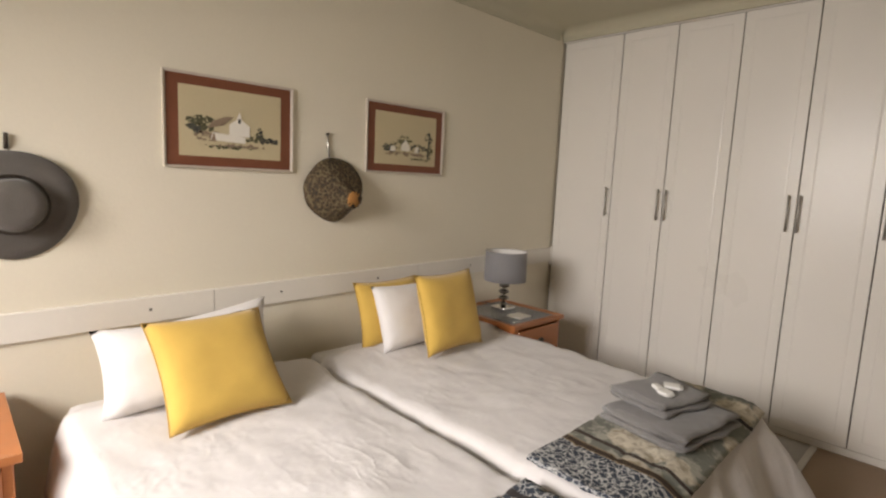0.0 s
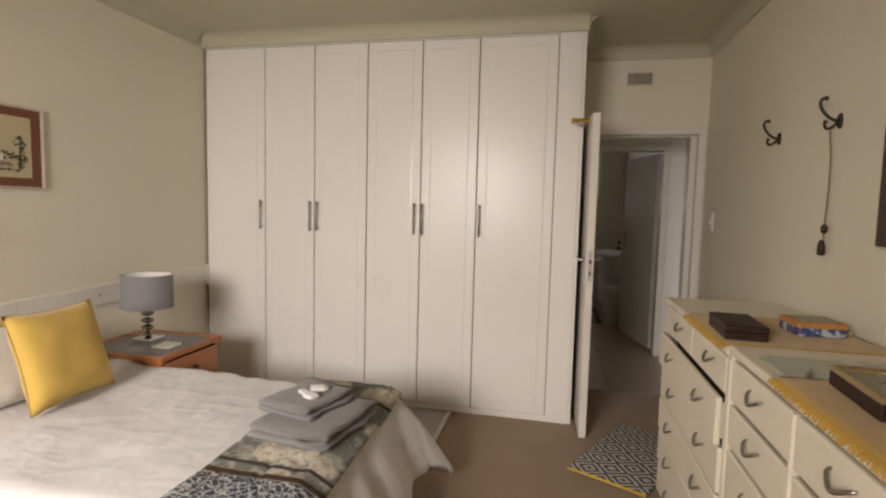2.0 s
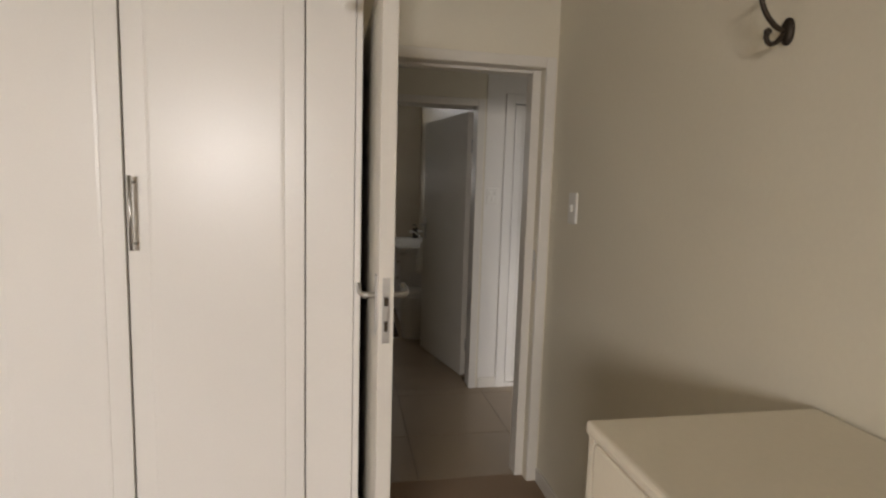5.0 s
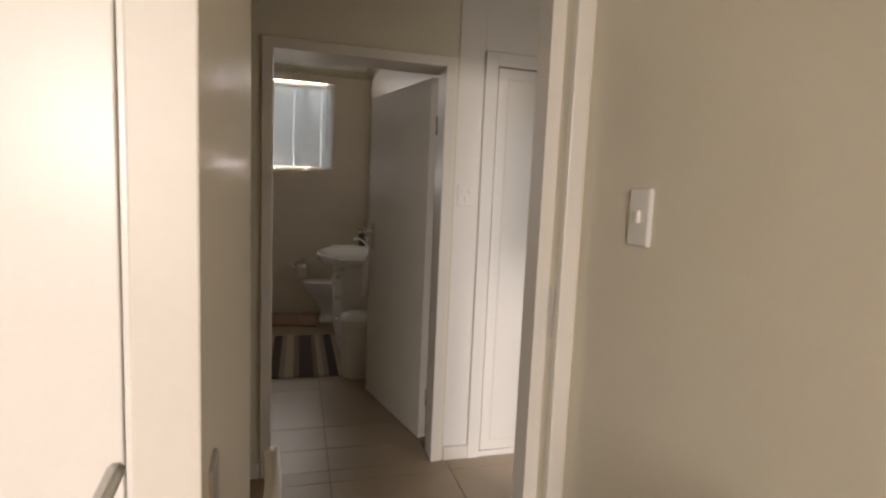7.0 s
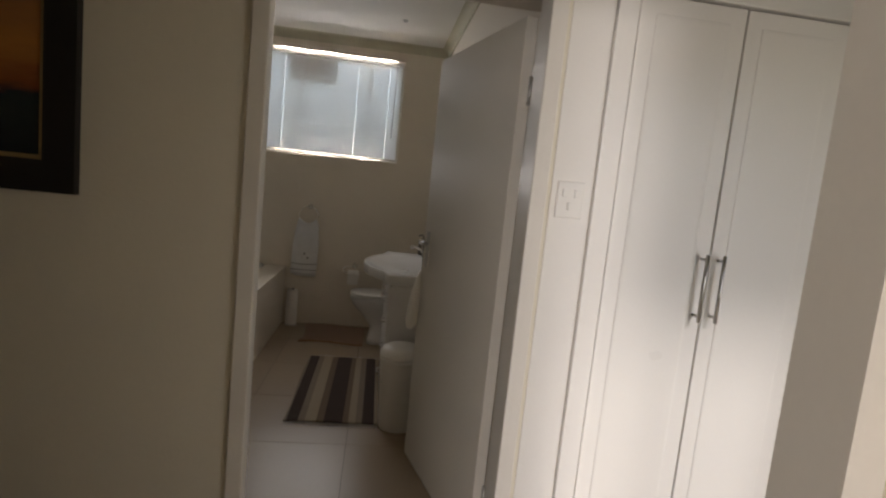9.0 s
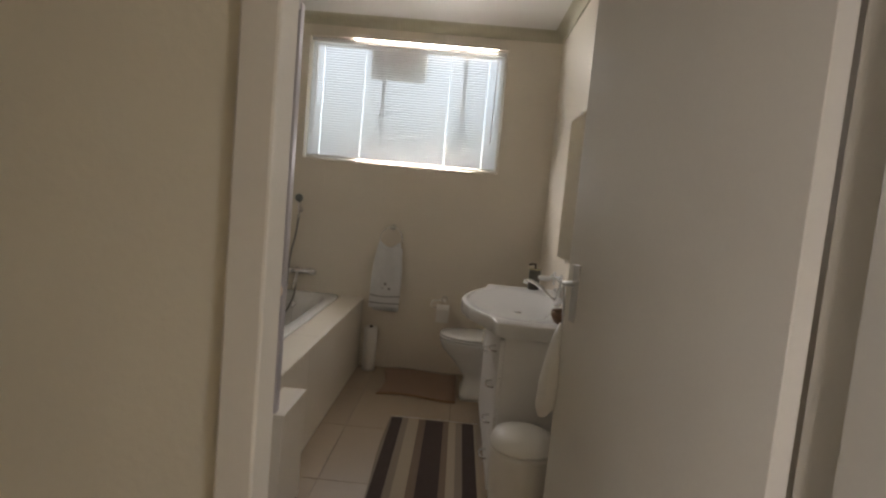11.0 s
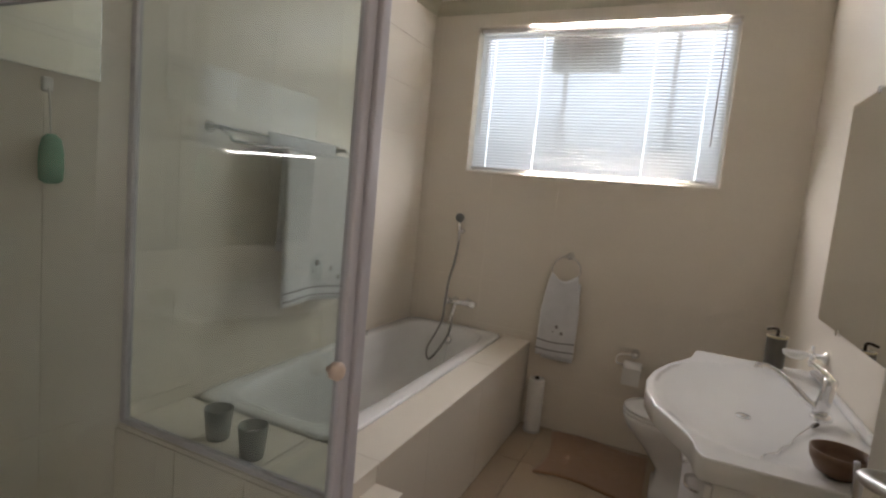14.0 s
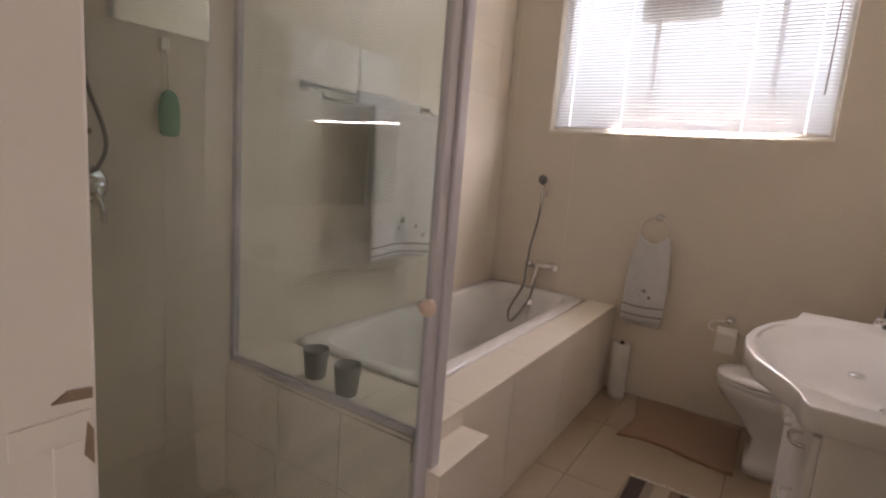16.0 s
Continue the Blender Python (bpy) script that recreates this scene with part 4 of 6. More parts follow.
def bed(y0, y1, k, label):
    ob = thing("bed", (-0.95, (y0 + y1) / 2, 0), label, "bed", "twin beds")
    part("mattress", box(-1.88, -0.04, y0 + 0.05, y1 - 0.05, 0.30, 0.515, 0.04, seg=3), PILLOW, ob)
    part("base", box(-1.88, -0.05, y0 + 0.06, y1 - 0.06, 0.10, 0.295, 0.015), GLOSS, ob)
    for x in (-1.80, -0.14):
        for y in (y0 + 0.14, y1 - 0.14):
            part("leg", lathe(x, y, [(0.022, 0), (0.03, 0.1)], 12), DARKWOOD, ob)
    return ob


def cover_top(x, y, k):
    head = 0.030 * math.exp(-((x + 1.60) / 0.12) ** 2)
    return 0.548 + head + puff(x, y, k)


def duvet(y0, y1, k, drop_a, drop_b, label):
    """A quilt that lies on a bed from below the pillows and hangs over the foot and both sides."""
    x0, x1, foot = -1.66, -0.02, 0.36

    def place(u, v):
        s = u * (x1 - x0 + foot)
        t = -drop_a + v * (y1 - y0 + drop_a + drop_b)
        a = max(0.0, s - (x1 - x0) + 0.05)
        b0, b1 = max(0.0, 0.05 - t), max(0.0, t - (y1 - y0) + 0.05)
        b = max(b0, b1)
        x, y = x0 + min(s, x1 - x0 - 0.05), y0 + min(max(t, 0.05), y1 - y0 - 0.05)
        d = math.hypot(a, b)
        out = 0.085 * (1 - math.exp(-d / 0.085)) + (0.16 + 0.3 * min(1.0, 2 * min(a, b) / max(d, 1e-6)) + 0.18 * (a > b)) * max(0.0, d - 0.10)
        fold = 0.022 * min(1.0, d / 0.25) * math.sin(23 * (y if a > b else x) + 5 * k + 1.5 * math.sin(9 * (x + y)))
        z = cover_top(x, y, k) - max(0.0, d - 0.05 * (1 - math.exp(-d / 0.05))) * 0.97
        if d > 0:
            sign = -1 if b0 > b1 else 1
            x += (out + fold) * a / d
            y += sign * (out * 0.9 + fold * 0.6) * b / d
        return (x, y, max(z, 0.03))

    bm = sheet(64, 48, place, 0.022)
    return solo("duvet", bm, DUVET, label, "duvet", (x0, y0, 0.5), "duvets on the twin beds", smooth=True)


B2, B1 = (1.665, 2.86), (0.60, 1.625)
bed(*B1, 1.0, "single bed with white bedding, pushed against its twin")
bed(*B2, 4.0, "single bed with white bedding, beside the bedside table")
duvet(*B1, 1.0, 0.30, 0.10, "rumpled white cotton duvet on the bed by the camera")
duvet(*B2, 4.0, 0.10, 0.30, "rumpled white cotton duvet hanging over the foot of the bed")


def throw(y0, y1, x0, x1, k, skew, label, mat):
    def place(u, v):
        x, y = x0 + (x1 - x0) * u + skew * (v - 0.5), y0 + (y1 - y0) * v
        over = max(0.0, x + 0.075)
        z = cover_top(min(x, -0.075), y, k) + 0.016 + 0.004 * math.sin(14 * y + 9 * x) - over * 0.55
        return (x, y, z)
    return solo("bed_throw", sheet(24, 60, place, 0.012), mat, label, "throw", ((x0 + x1) / 2, y0, 0.55), "throws over the beds' feet", smooth=True)


throw(1.69, 2.84, -0.43, 0.0, 4.0, -0.03, "folded floral throw in navy, grey and cream on the bed's foot", THROW)
throw(0.55, 1.60, -0.36, 0.03, 1.0, 0.02, "folded floral throw in navy and white across the other bed", THROWB)


# ---- towels and soaps ----
def folded_towel(x, y, z, w, d, h, layers, turn, label):
    """A towel folded in layers, its rounded folds towards the low end of x."""
    ob = thing("towel", (x, y, z), label, "towel", "folded grey towels")
    ob.rotation_euler = (0, 0, radians(turn))
    t = h / layers
    for i in range(layers):
        rings = []
        for j in range(15):
            yy = -d / 2 + d * j / 14
            ring = []
            for k in range(20):
                a = 2 * math.pi * k / 20
                c, s = math.cos(a), math.sin(a)
                px = (w / 2 - 0.006 * i) * math.copysign(abs(c) ** 0.5, c)
                pz = t / 2 * 1.08 * math.copysign(abs(s) ** 0.7, s)
                pz += 0.011 * noise.noise((px * 8, yy * 8, i * 2.0 + x)) + 0.004 * noise.noise((px * 22, yy * 22, i + y))
                ring.append((x + px + 0.014 * noise.noise((yy * 10, i, x)), y + yy + 0.012 * noise.noise((px * 10, i, y)), z + t * (i + 0.5) + pz))
            rings.append(ring)
        part("fold", loft(rings), TOWEL, ob, "", True)
    return ob


zt = 0.572
folded_towel(-0.215, 2.33, zt - 0.008, 0.35, 0.41, 0.060, 2, -8, "large folded grey towel lying on the floral throw")
folded_towel(-0.275, 2.37, zt + 0.054, 0.27, 0.29, 0.050, 2, -14, "smaller folded grey towel on top of the large one")
folded_towel(-0.14, 0.93, zt - 0.008, 0.33, 0.38, 0.060, 2, 6, "large folded grey towel on the other bed's throw")
folded_towel(-0.15, 0.95, zt + 0.054, 0.26, 0.28, 0.050, 2, 10, "smaller folded grey towel on the other bed's towel")
for i, (x, y, t, w) in enumerate(((-0.245, 2.40, 25, 0.062), (-0.235, 2.315, -20, 0.05), (-0.28, 2.345, 60, 0.03))):
    ob = thing("soap_packet", (x, y, zt + 0.106), "small white wrapped soap on the folded towel", "soap", "wrapped soaps")
    ob.rotation_euler = (radians(6), 0, radians(t))
    part("wrapper", box(x - w / 2, x + w / 2, y - 0.02, y + 0.02, zt + 0.106, zt + 0.122, 0.005), CERAMIC, ob)
    part("fold_end", box(x + w / 2 - 0.004, x + w / 2 + 0.010, y - 0.016, y + 0.016, zt + 0.111, zt + 0.115, 0.001), CERAMIC, ob)


# ---- pillows ----
def rest(bl, br, lean, w, h):
    """The pose of a cushion whose lower edge runs from bl to br and that leans back towards the wall by lean degrees from upright."""
    bl, br = Vector(bl), Vector(br)
    u = (br - bl).normalized()
    back = Vector((0, 0, 1)).cross(u).normalized()
    if back.x > 0:
        back = -back
    v = (Vector((0, 0, 1)) * math.cos(radians(lean)) + back * math.sin(radians(lean))).normalized()
    w_ = u.cross(v)
    c = (bl + br) / 2 + v * h / 2
    return Matrix(((u.x, v.x, w_.x, c.x), (u.y, v.y, w_.y, c.y), (u.z, v.z, w_.z, c.z), (0, 0, 0, 1)))


def scatter(name, label, bl, br, lean, w, h, t, mat, piping=None, lump=0.008, pinch=0.08, group=""):
    m = rest(bl, br, lean, w, h)
    ob = thing(name, (m.translation.x, m.translation.y, bl[2]), label, "cushion" if piping else "pillow", group)
    bm, rim = cushion(w, h, t, m, pinch, lump=lump)
    part("cover", bm, mat, ob, "", True)
    if piping:
        part("piping", tube(rim, 0.003, 6), piping, ob, "darker stitched edge", True)
    return ob


scatter("cushion", "square mustard linen cushion leaning on a white pillow", (-1.255, 0.845, 0.565), (-1.262, 1.300, 0.565), 42, 0.445, 0.435, 0.13, YELLOW, PIPING, group="mustard cushions")
scatter("pillow", "white cotton pillow standing behind the mustard cushion", (-1.50, 0.715, 0.565), (-1.50, 1.25, 0.565), 27, 0.56, 0.33, 0.16, PILLOW, group="white pillows")
scatter("pillow", "tall white cotton pillow propped against the wall board", (-1.66, 0.86, 0.50), (-1.66, 1.40, 0.565), 18, 0.58, 0.33, 0.12, PILLOW, group="white pillows")
scatter("cushion", "mustard cushion half hidden behind white pillows", (-1.70, 0.77, 0.50), (-1.70, 1.15, 0.50), 14, 0.40, 0.32, 0.08, YELLOW, PIPING, group="mustard cushions")
scatter("cushion", "square mustard linen cushion leaning in front of a white pillow", (-1.325, 2.075, 0.565), (-1.345, 2.505, 0.565), 17, 0.425, 0.42, 0.13, YELLOW, PIPING, group="mustard cushions")
scatter("pillow", "white cotton pillow between two mustard cushions", (-1.51, 1.93, 0.56), (-1.51, 2.43, 0.56), 22, 0.48, 0.355, 0.13, PILLOW, group="white pillows")
scatter("cushion", "mustard cushion standing behind the white pillow", (-1.62, 1.885, 0.555), (-1.63, 2.325, 0.555), 16, 0.44, 0.36, 0.10, YELLOW, PIPING, group="mustard cushions")


# ---- bedside tables and lamp ----
def bedside(y0, y1, label):
    x0, x1, top = -1.915, -1.345, 0.60
    ob = thing("bedside_table", ((x0 + x1) / 2, (y0 + y1) / 2, 0), label, "bedside table", "bedside tables")
    part("body", boxes((x0 + 0.02, x1 - 0.02, y0 + 0.02, y0 + 0.04, 0.08, top - 0.025), (x0 + 0.02, x1 - 0.02, y1 - 0.04, y1 - 0.02, 0.08, top - 0.025), (x0 + 0.02, x0 + 0.04, y0 + 0.04, y1 - 0.04, 0.08, top - 0.025), (x0 + 0.04, x1 - 0.02, y0 + 0.04, y1 - 0.04, 0.08, 0.10)), PINE, ob)
    part("top_frame", frame_of((0, 1, 2), x0, x1, y0, y1, 0.055, 0.026, top - 0.026), PINE, ob)
    part("stone_inlay", box(x0 + 0.053, x1 - 0.053, y0 + 0.053, y1 - 0.053, top - 0.022, top - 0.004, 0.001), STONE, ob, "speckled grey granite top")
    for a, b in ((0.395, 0.555), (0.225, 0.385)):
        dr = part("drawer", box(x1 - 0.022, x1 - 0.004, y0 + 0.05, y1 - 0.05, a, b, 0.006), PINE, ob)
        part("knob", turned([(0.008, 0), (0.008, 0.012), (0.019, 0.018), (0.017, 0.028), (0.005, 0.031)], (x1 - 0.006, (y0 + y1) / 2, (a + b) / 2), (1, 0, 0), 14), IRON, dr, "dark knob", True)
    for x in (x0 + 0.03, x1 - 0.045):
        for y in (y0 + 0.022, y1 - 0.05):
            part("leg", box(x, x + 0.028, y, y + 0.028, 0, 0.575, 0.003), PINE, ob)
    return ob


bedside(2.80, 3.325, "orange pine bedside table with grey granite top by the wardrobe")
bedside(-0.03, 0.475, "orange pine bedside table with grey granite top beside the bed")

lx, ly = -1.685, 3.095
lamp = thing("table_lamp", (lx, ly, 0.60), "table lamp with grey drum shade and stacked chrome balls", "lamp")
part("foot", box(lx - 0.062, lx + 0.062, ly - 0.062, ly + 0.062, 0.598, 0.622, 0.006), CHROME, lamp)
for i in range(4):
    z = 0.636 + 0.042 * i
    w = 0.036 if i else 0.028
    part("ball", lathe(lx, ly, [(0.010, z - 0.014)] + [(w * math.sin(a), z + 0.017 - 0.017 * (1 + math.cos(a)) + 0.003) for a in (math.pi * k / 10 for k in range(2, 9))] + [(0.010, z + 0.020)], 24), DARKCHROME, lamp, "", True)
part("stem", tube([(lx, ly, 0.62), (lx, ly, 0.86)], 0.007, 10), CHROME, lamp, "", True)
sh = part("shade", loft([oval(lx, ly, z, r, r, 2, 40) for z, r in ((0.803, 0.143), (0.998, 0.140))], cap0=False, cap1=False), SHADE, lamp, "grey cloth drum shade", True)
part("lining", loft([oval(lx, ly, z, r, r, 2, 40) for z, r in ((0.804, 0.140), (0.997, 0.137))], cap0=False, cap1=False), LINING, sh, "white shade lining", True)
for z, q in ((0.998, 0.1395), (0.803, 0.1425)):
    part("rim", ring_bar((lx, ly, z), (1, 0, 0), (0, 1, 0), q, 0.002, 40), SHADE, sh)
part("spider", tube([(lx - 0.139, ly, 0.96), (lx + 0.139, ly, 0.96)], 0.002, 6, tube([(lx, ly - 0.139, 0.96), (lx, ly + 0.139, 0.96)], 0.002, 6)), STEEL, sh)
part("bulb", lathe(lx, ly, [(0.012, 0.855), (0.015, 0.875), (0.03, 0.91), (0.028, 0.935), (0.01, 0.95)], 18), CERAMIC, lamp, "", True)
part("flex", tube(bend([(lx - 0.06, ly + 0.02, 0.605), (lx - 0.11, ly + 0.05, 0.604), (lx - 0.17, ly + 0.04, 0.604), (lx - 0.225, ly + 0.03, 0.60)]), 0.003, 6), IRON, lamp, "", True)
solo("booklet", box(-1.545, -1.435, 2.965, 3.08, 0.5975, 0.609, 0.002), PLASTIC, "small cream booklet lying on the granite top", "booklet", (-1.49, 3.02, 0.5975))

# ---- rugs in the bedroom ----
A, B = Vector((0.80, 3.335, 0)), Vector((1.165, 4.045, 0))
along = (B - A).normalized()
side = Vector((along.y, -along.x, 0))
rug = thing("rug", tuple(A), "small grey and white diamond-patterned rug with mustard end", "rug")


def strip(o, l0, l1, w0, w1, z, n=24):
    return sheet(n, 8, lambda u, v: tuple(o + along * (l0 + (l1 - l0) * u) + side * (w0 + (w1 - w0) * v) + Vector((0, 0, z + 0.002 * math.sin(9 * u + 4 * v)))), 0.006)


part("woven_face", strip(A, 0.018, 0.80, 0, 0.43, 0.011), RUG, rug)
part("binding", strip(A, 0.0, 0.018, 0, 0.43, 0.011, 3), MUSTARDEDGE, rug, "mustard bound end")
sr = thing("bedside_rug", (-0.6, 3.7, 0), "shaggy grey rug with a pale edge before the wardrobe", "rug")
part("shag_face", sheet(60, 20, lambda u, v: (-1.25 + 1.24 * u, 3.47 + 0.46 * v, 0.017 + 0.005 * noise.noise((u * 60, v * 22, 0.0))), 0.014), SHAG, sr, "", True)
part("edge", boxes((-0.012, 0.022, 3.455, 3.945, 0.001, 0.016), (-1.25, -0.012, 3.447, 3.47, 0.001, 0.016), bevel=0.005), SHAGEDGE, sr)

# ---- dresser ----
DX, DT = 1.235, 1.03


def bow_handle(parent, y, z, x, size=0.047):
    pts = bend([(x, y - size, z + 0.010), (x - 0.012, y - size * 0.8, z + 0.003), (x - 0.022, y, z - 0.015), (x - 0.012, y + size * 0.8, z + 0.003), (x, y + size, z + 0.010)], 5)
    n = len(pts)
    part("handle", tube(pts, [0.003 + 0.0022 * math.sin(math.pi * i / (n - 1)) for i in range(n)], 8), PEWTER, parent, "bowed pewter handle", True)


def drawer(parent, y0, y1, z0, z1, out, handles, skew=0.0):
    x = DX - out
    bm = box(x, x + 0.02, y0, y1, z0, z1, 0.006)
    d = part("drawer", bm, DRESS, parent)
    if out > 0.015:
        for ya in (y0 + 0.012, y1 - 0.024):
            part("drawer_side", box(x + 0.02, x + 0.3, ya, ya + 0.012, z0 + 0.02, z1 - 0.02), DRESS, d)
    for y in handles:
        bow_handle(d, y, (z0 + z1) / 2 + 0.012, x)
    return d


def chest(name, label, y0, y1, top, rows, columns):
    ob = thing(name, (1.49, (y0 + y1) / 2, 0), label, "chest of drawers")
    part("carcass", boxes((DX + 0.022, E - 0.02, y0 + 0.004, y0 + 0.022, 0.05, top - 0.028), (DX + 0.022, E - 0.02, y1 - 0.022, y1 - 0.004, 0.05, top - 0.028), (E - 0.026, E - 0.02, y0 + 0.022, y1 - 0.022, 0.05, top - 0.028)), DRESS, ob)
    # dark filling block: painted shade behind the drawer fronts
    part("inside", box(DX + 0.05, E - 0.03, y0 + 0.024, y1 - 0.024, 0.06, top - 0.03), GAPSHADE, ob, "solid block coloured dark as the shade between drawers")
    part("top", box(DX - 0.008, E - 0.016, y0, y1, top - 0.027, top, 0.009, seg=3), DRESS, ob)
    part("plinth", box(DX + 0.03, DX + 0.05, y0 + 0.02, y1 - 0.02, 0.0, 0.06), DRESS, ob)
    for ya, yb in ((y1 - 0.020, y1 - 0.002), (y0 + 0.002, y0 + 0.020)):
        part("stile", box(DX + 0.002, DX + 0.022, ya, yb, 0.05, top - 0.03), DRESS, ob)
    return ob


ch = chest("chest_of_drawers", "cream painted chest of drawers, one drawer pulled out slightly", 2.205, 3.172, DT, 6, 2)
drawer(ch, 2.665, 3.148, 0.872, 0.995, 0.0, (2.86,))
drawer(ch, 2.228, 2.658, 0.872, 0.995, 0.0, (2.40,))
for i, (z0, z1, o) in enumerate(((0.705, 0.862, 0.024), (0.545, 0.696, 0.010), (0.382, 0.537, 0.012), (0.220, 0.370, 0.008), (0.065, 0.208, 0.0))):
    drawer(ch, 2.222, 3.154, z0, z1, o, (2.90, 2.42))
ds = chest("dressing_chest", "cream painted dressing chest with three columns of drawers", 0.85, 2.198, DT + 0.012, 5, 3)
for y0, y1 in ((1.755, 2.176), (1.315, 1.735), (0.875, 1.295)):
    for z0, z1 in ((0.875, 1.000), (0.735, 0.860), (0.56, 0.72), (0.385, 0.545), (0.21, 0.37), (0.065, 0.198)):
        drawer(ds, y0, y1, z0, z1, 0.0, ((y0 + y1) / 2,))
    part("divider", box(DX - 0.004, DX + 0.02, y1 + 0.003, y1 + 0.017, 0.06, 1.0, 0.003), DRESS, ds)
part("glass_top", box(1.266, 1.70, 0.95, 2.068, DT + 0.0125, DT + 0.0185, 0.001), PALEGLASS, ds, "greenish sheet of glass on top")


def runner(y0, y1, z, label, k):
    ob = thing("table_runner", (1.45, (y0 + y1) / 2, z), label, "table runner", "mustard runners")
    part("cloth", sheet(30, 30, lambda u, v: (1.222 + 0.49 * u, y0 + (y1 - y0) * v + 0.004 * math.sin(30 * u + k), z + 0.0055 + 0.0015 * noise.noise((u * 7, v * 7, k)) - max(0.0, 0.03 - u) * 0.35), 0.003), MUSTARD, ob, "", True)
    bm = bmesh.new()
    r = random.Random(int(k * 7))
    n = int((y1 - y0) / 0.006)
    for i in range(n):
        y = y0 + (y1 - y0) * (i + 0.5) / n
        a = r.uniform(-0.006, 0.006)
        tube([(1.226, y, z + 0.0), (1.217, y + a * 0.5, z - 0.005), (1.214 - r.uniform(0, 0.004), y + a, z - r.uniform(0.009, 0.018))], 0.0018, 4, bm)
    part("fringe", bm, MUSTARD, ob)
    return ob


runner(2.225, 2.735, DT, "mustard fringed runner across the far chest's top", 2.0)
runner(1.28, 1.85, DT + 0.0185, "mustard fringed runner over the glass-topped chest", 5.0)

bx = thing("wooden_box", (1.31, 2.39, DT + 0.008), "flat dark mahogany box lying on the mustard runner", "box")
bx.rotation_euler = (0, 0, radians(-3))
part("base", box(1.246, 1.374, 2.28, 2.512, DT + 0.008, DT + 0.033, 0.003), DARKWOOD, bx)
part("lid", box(1.245, 1.375, 2.279, 2.513, DT + 0.0335, DT + 0.056, 0.004), DARKWOOD, bx)
tn = thing("tin", (1.57, 2.47, DT + 0.008), "square printed tin with a ridged orange lid", "tin")
tn.rotation_euler = (0, 0, radians(4))
part("body", box(1.500, 1.650, 2.412, 2.55, DT + 0.008, DT + 0.038, 0.004), TINP, tn, "blue and white printed sides")
part("lid", box(1.496, 1.654, 2.408, 2.554, DT + 0.036, DT + 0.057, 0.007), ORANGE, tn, "orange lid")
part("lid_ridges", boxes(*[(1.501 + 0.0117 * i, 1.507 + 0.0117 * i, 2.4055, 2.4095, DT + 0.038, DT + 0.054) for i in range(13)]), ORANGE, tn)
part("lid_print", box(1.512, 1.638, 2.424, 2.538, DT + 0.057, DT + 0.0585), PHOTO, tn, "dull printed picture")
pb = thing("photo_box", (1.42, 1.68, DT + 0.027), "dark wooden box with a framed photograph set in its lid", "box")
pb.rotation_euler = (0, 0, radians(-4))
part("base", box(1.318, 1.53, 1.568, 1.80, DT + 0.027, DT + 0.062, 0.003), DARKWOOD, pb)
part("frame", frame_of((0, 1, 2), 1.318, 1.53, 1.568, 1.80, 0.016, 0.012, DT + 0.062), GOLD, pb, "dull gilt edge")
part("photograph", box(1.333, 1.515, 1.583, 1.785, DT + 0.0622, DT + 0.066), PHOTO, pb)

# ---- hall: cupboard ----
cb = thing("hall_cupboard", (2.30, HB, 0), "white built-in hall cupboard with two panelled doors", "cupboard")
part("surround", boxes((1.878, 1.945, HB - 0.018, HB + 0.03, 0, 2.13), (2.668, 2.70, HB - 0.016, HB + 0.03, 0, 2.13), (1.945, 2.668, HB - 0.016, HB + 0.03, 2.065, 2.13), (1.945, 2.668, HB - 0.012, HB + 0.03, 0, 0.03), bevel=0.004), WHITE, cb)
# dark filling block: painted shade behind the cupboard doors
part("inside", box(1.93, 2.68, HB + 0.031, HB + 0.48, 0.0, 2.12), GAPSHADE, cb)
for a, b, g in ((1.953, 2.3030, 2.277), (2.3090, 2.662, 2.337)):
    d = panel_door(cb, a, b, HB - 0.006, 0.036, 2.058, 0.05)
    bar_handle(d, g, HB - 0.006, 1.062, 1.285)

# ---- bathroom: door ----
d2 = door_leaf("door_2", "open flush cream-painted bathroom door", 0.825)
d2["kind"] = "structure"
d2.location = (1.706, 6.195, 0)
d2.rotation_euler = (0, 0, radians(180 + 14.4))
hb = thing("bath_brush", (1.46, 7.03, 0.62), "long white brush on a loop hanging from the door handle", "brush")
part("loop", tube(bend([(1.450, 6.985, 1.125), (1.460, 7.0, 1.06), (1.465, 7.01, 1.0), (1.465, 7.015, 0.965)]), 0.004, 6), STEEL, hb, "", True)
part("handle", loft([oval(1.466 - 0.008 * i, 7.016 - 0.004 * i, z, r * 0.8, r, 2.3, 16) for i, (z, r) in enumerate(((0.988, 0.012), (0.955, 0.020), (0.88, 0.032), (0.79, 0.042), (0.71, 0.038), (0.68, 0.016)))]), PLASTIC, hb, "", True)

# ---- bathroom: bath ----
LX, LZ, GY = 0.391, 0.545, 7.275
bt = thing("bathtub", (-0.14, 8.48, 0), "white acrylic bathtub built into a cream tiled surround", "bathtub")
cx, cy = -0.1425, 8.478
rings = [oval(cx, cy, z, rx, ry, n, 56) for z, rx, ry, n in ((0.5455, 0.355, 0.925, 14), (0.553, 0.354, 0.924, 14), (0.558, 0.345, 0.915, 12), (0.558, 0.292, 0.858, 7), (0.550, 0.280, 0.846, 6), (0.45, 0.262, 0.81, 5), (0.28, 0.235, 0.75, 4.5), (0.19, 0.20, 0.70, 4), (0.17, 0.12, 0.58, 3))]
part("shell", loft(rings, cap0=False), ACRYLIC, bt, "", True)
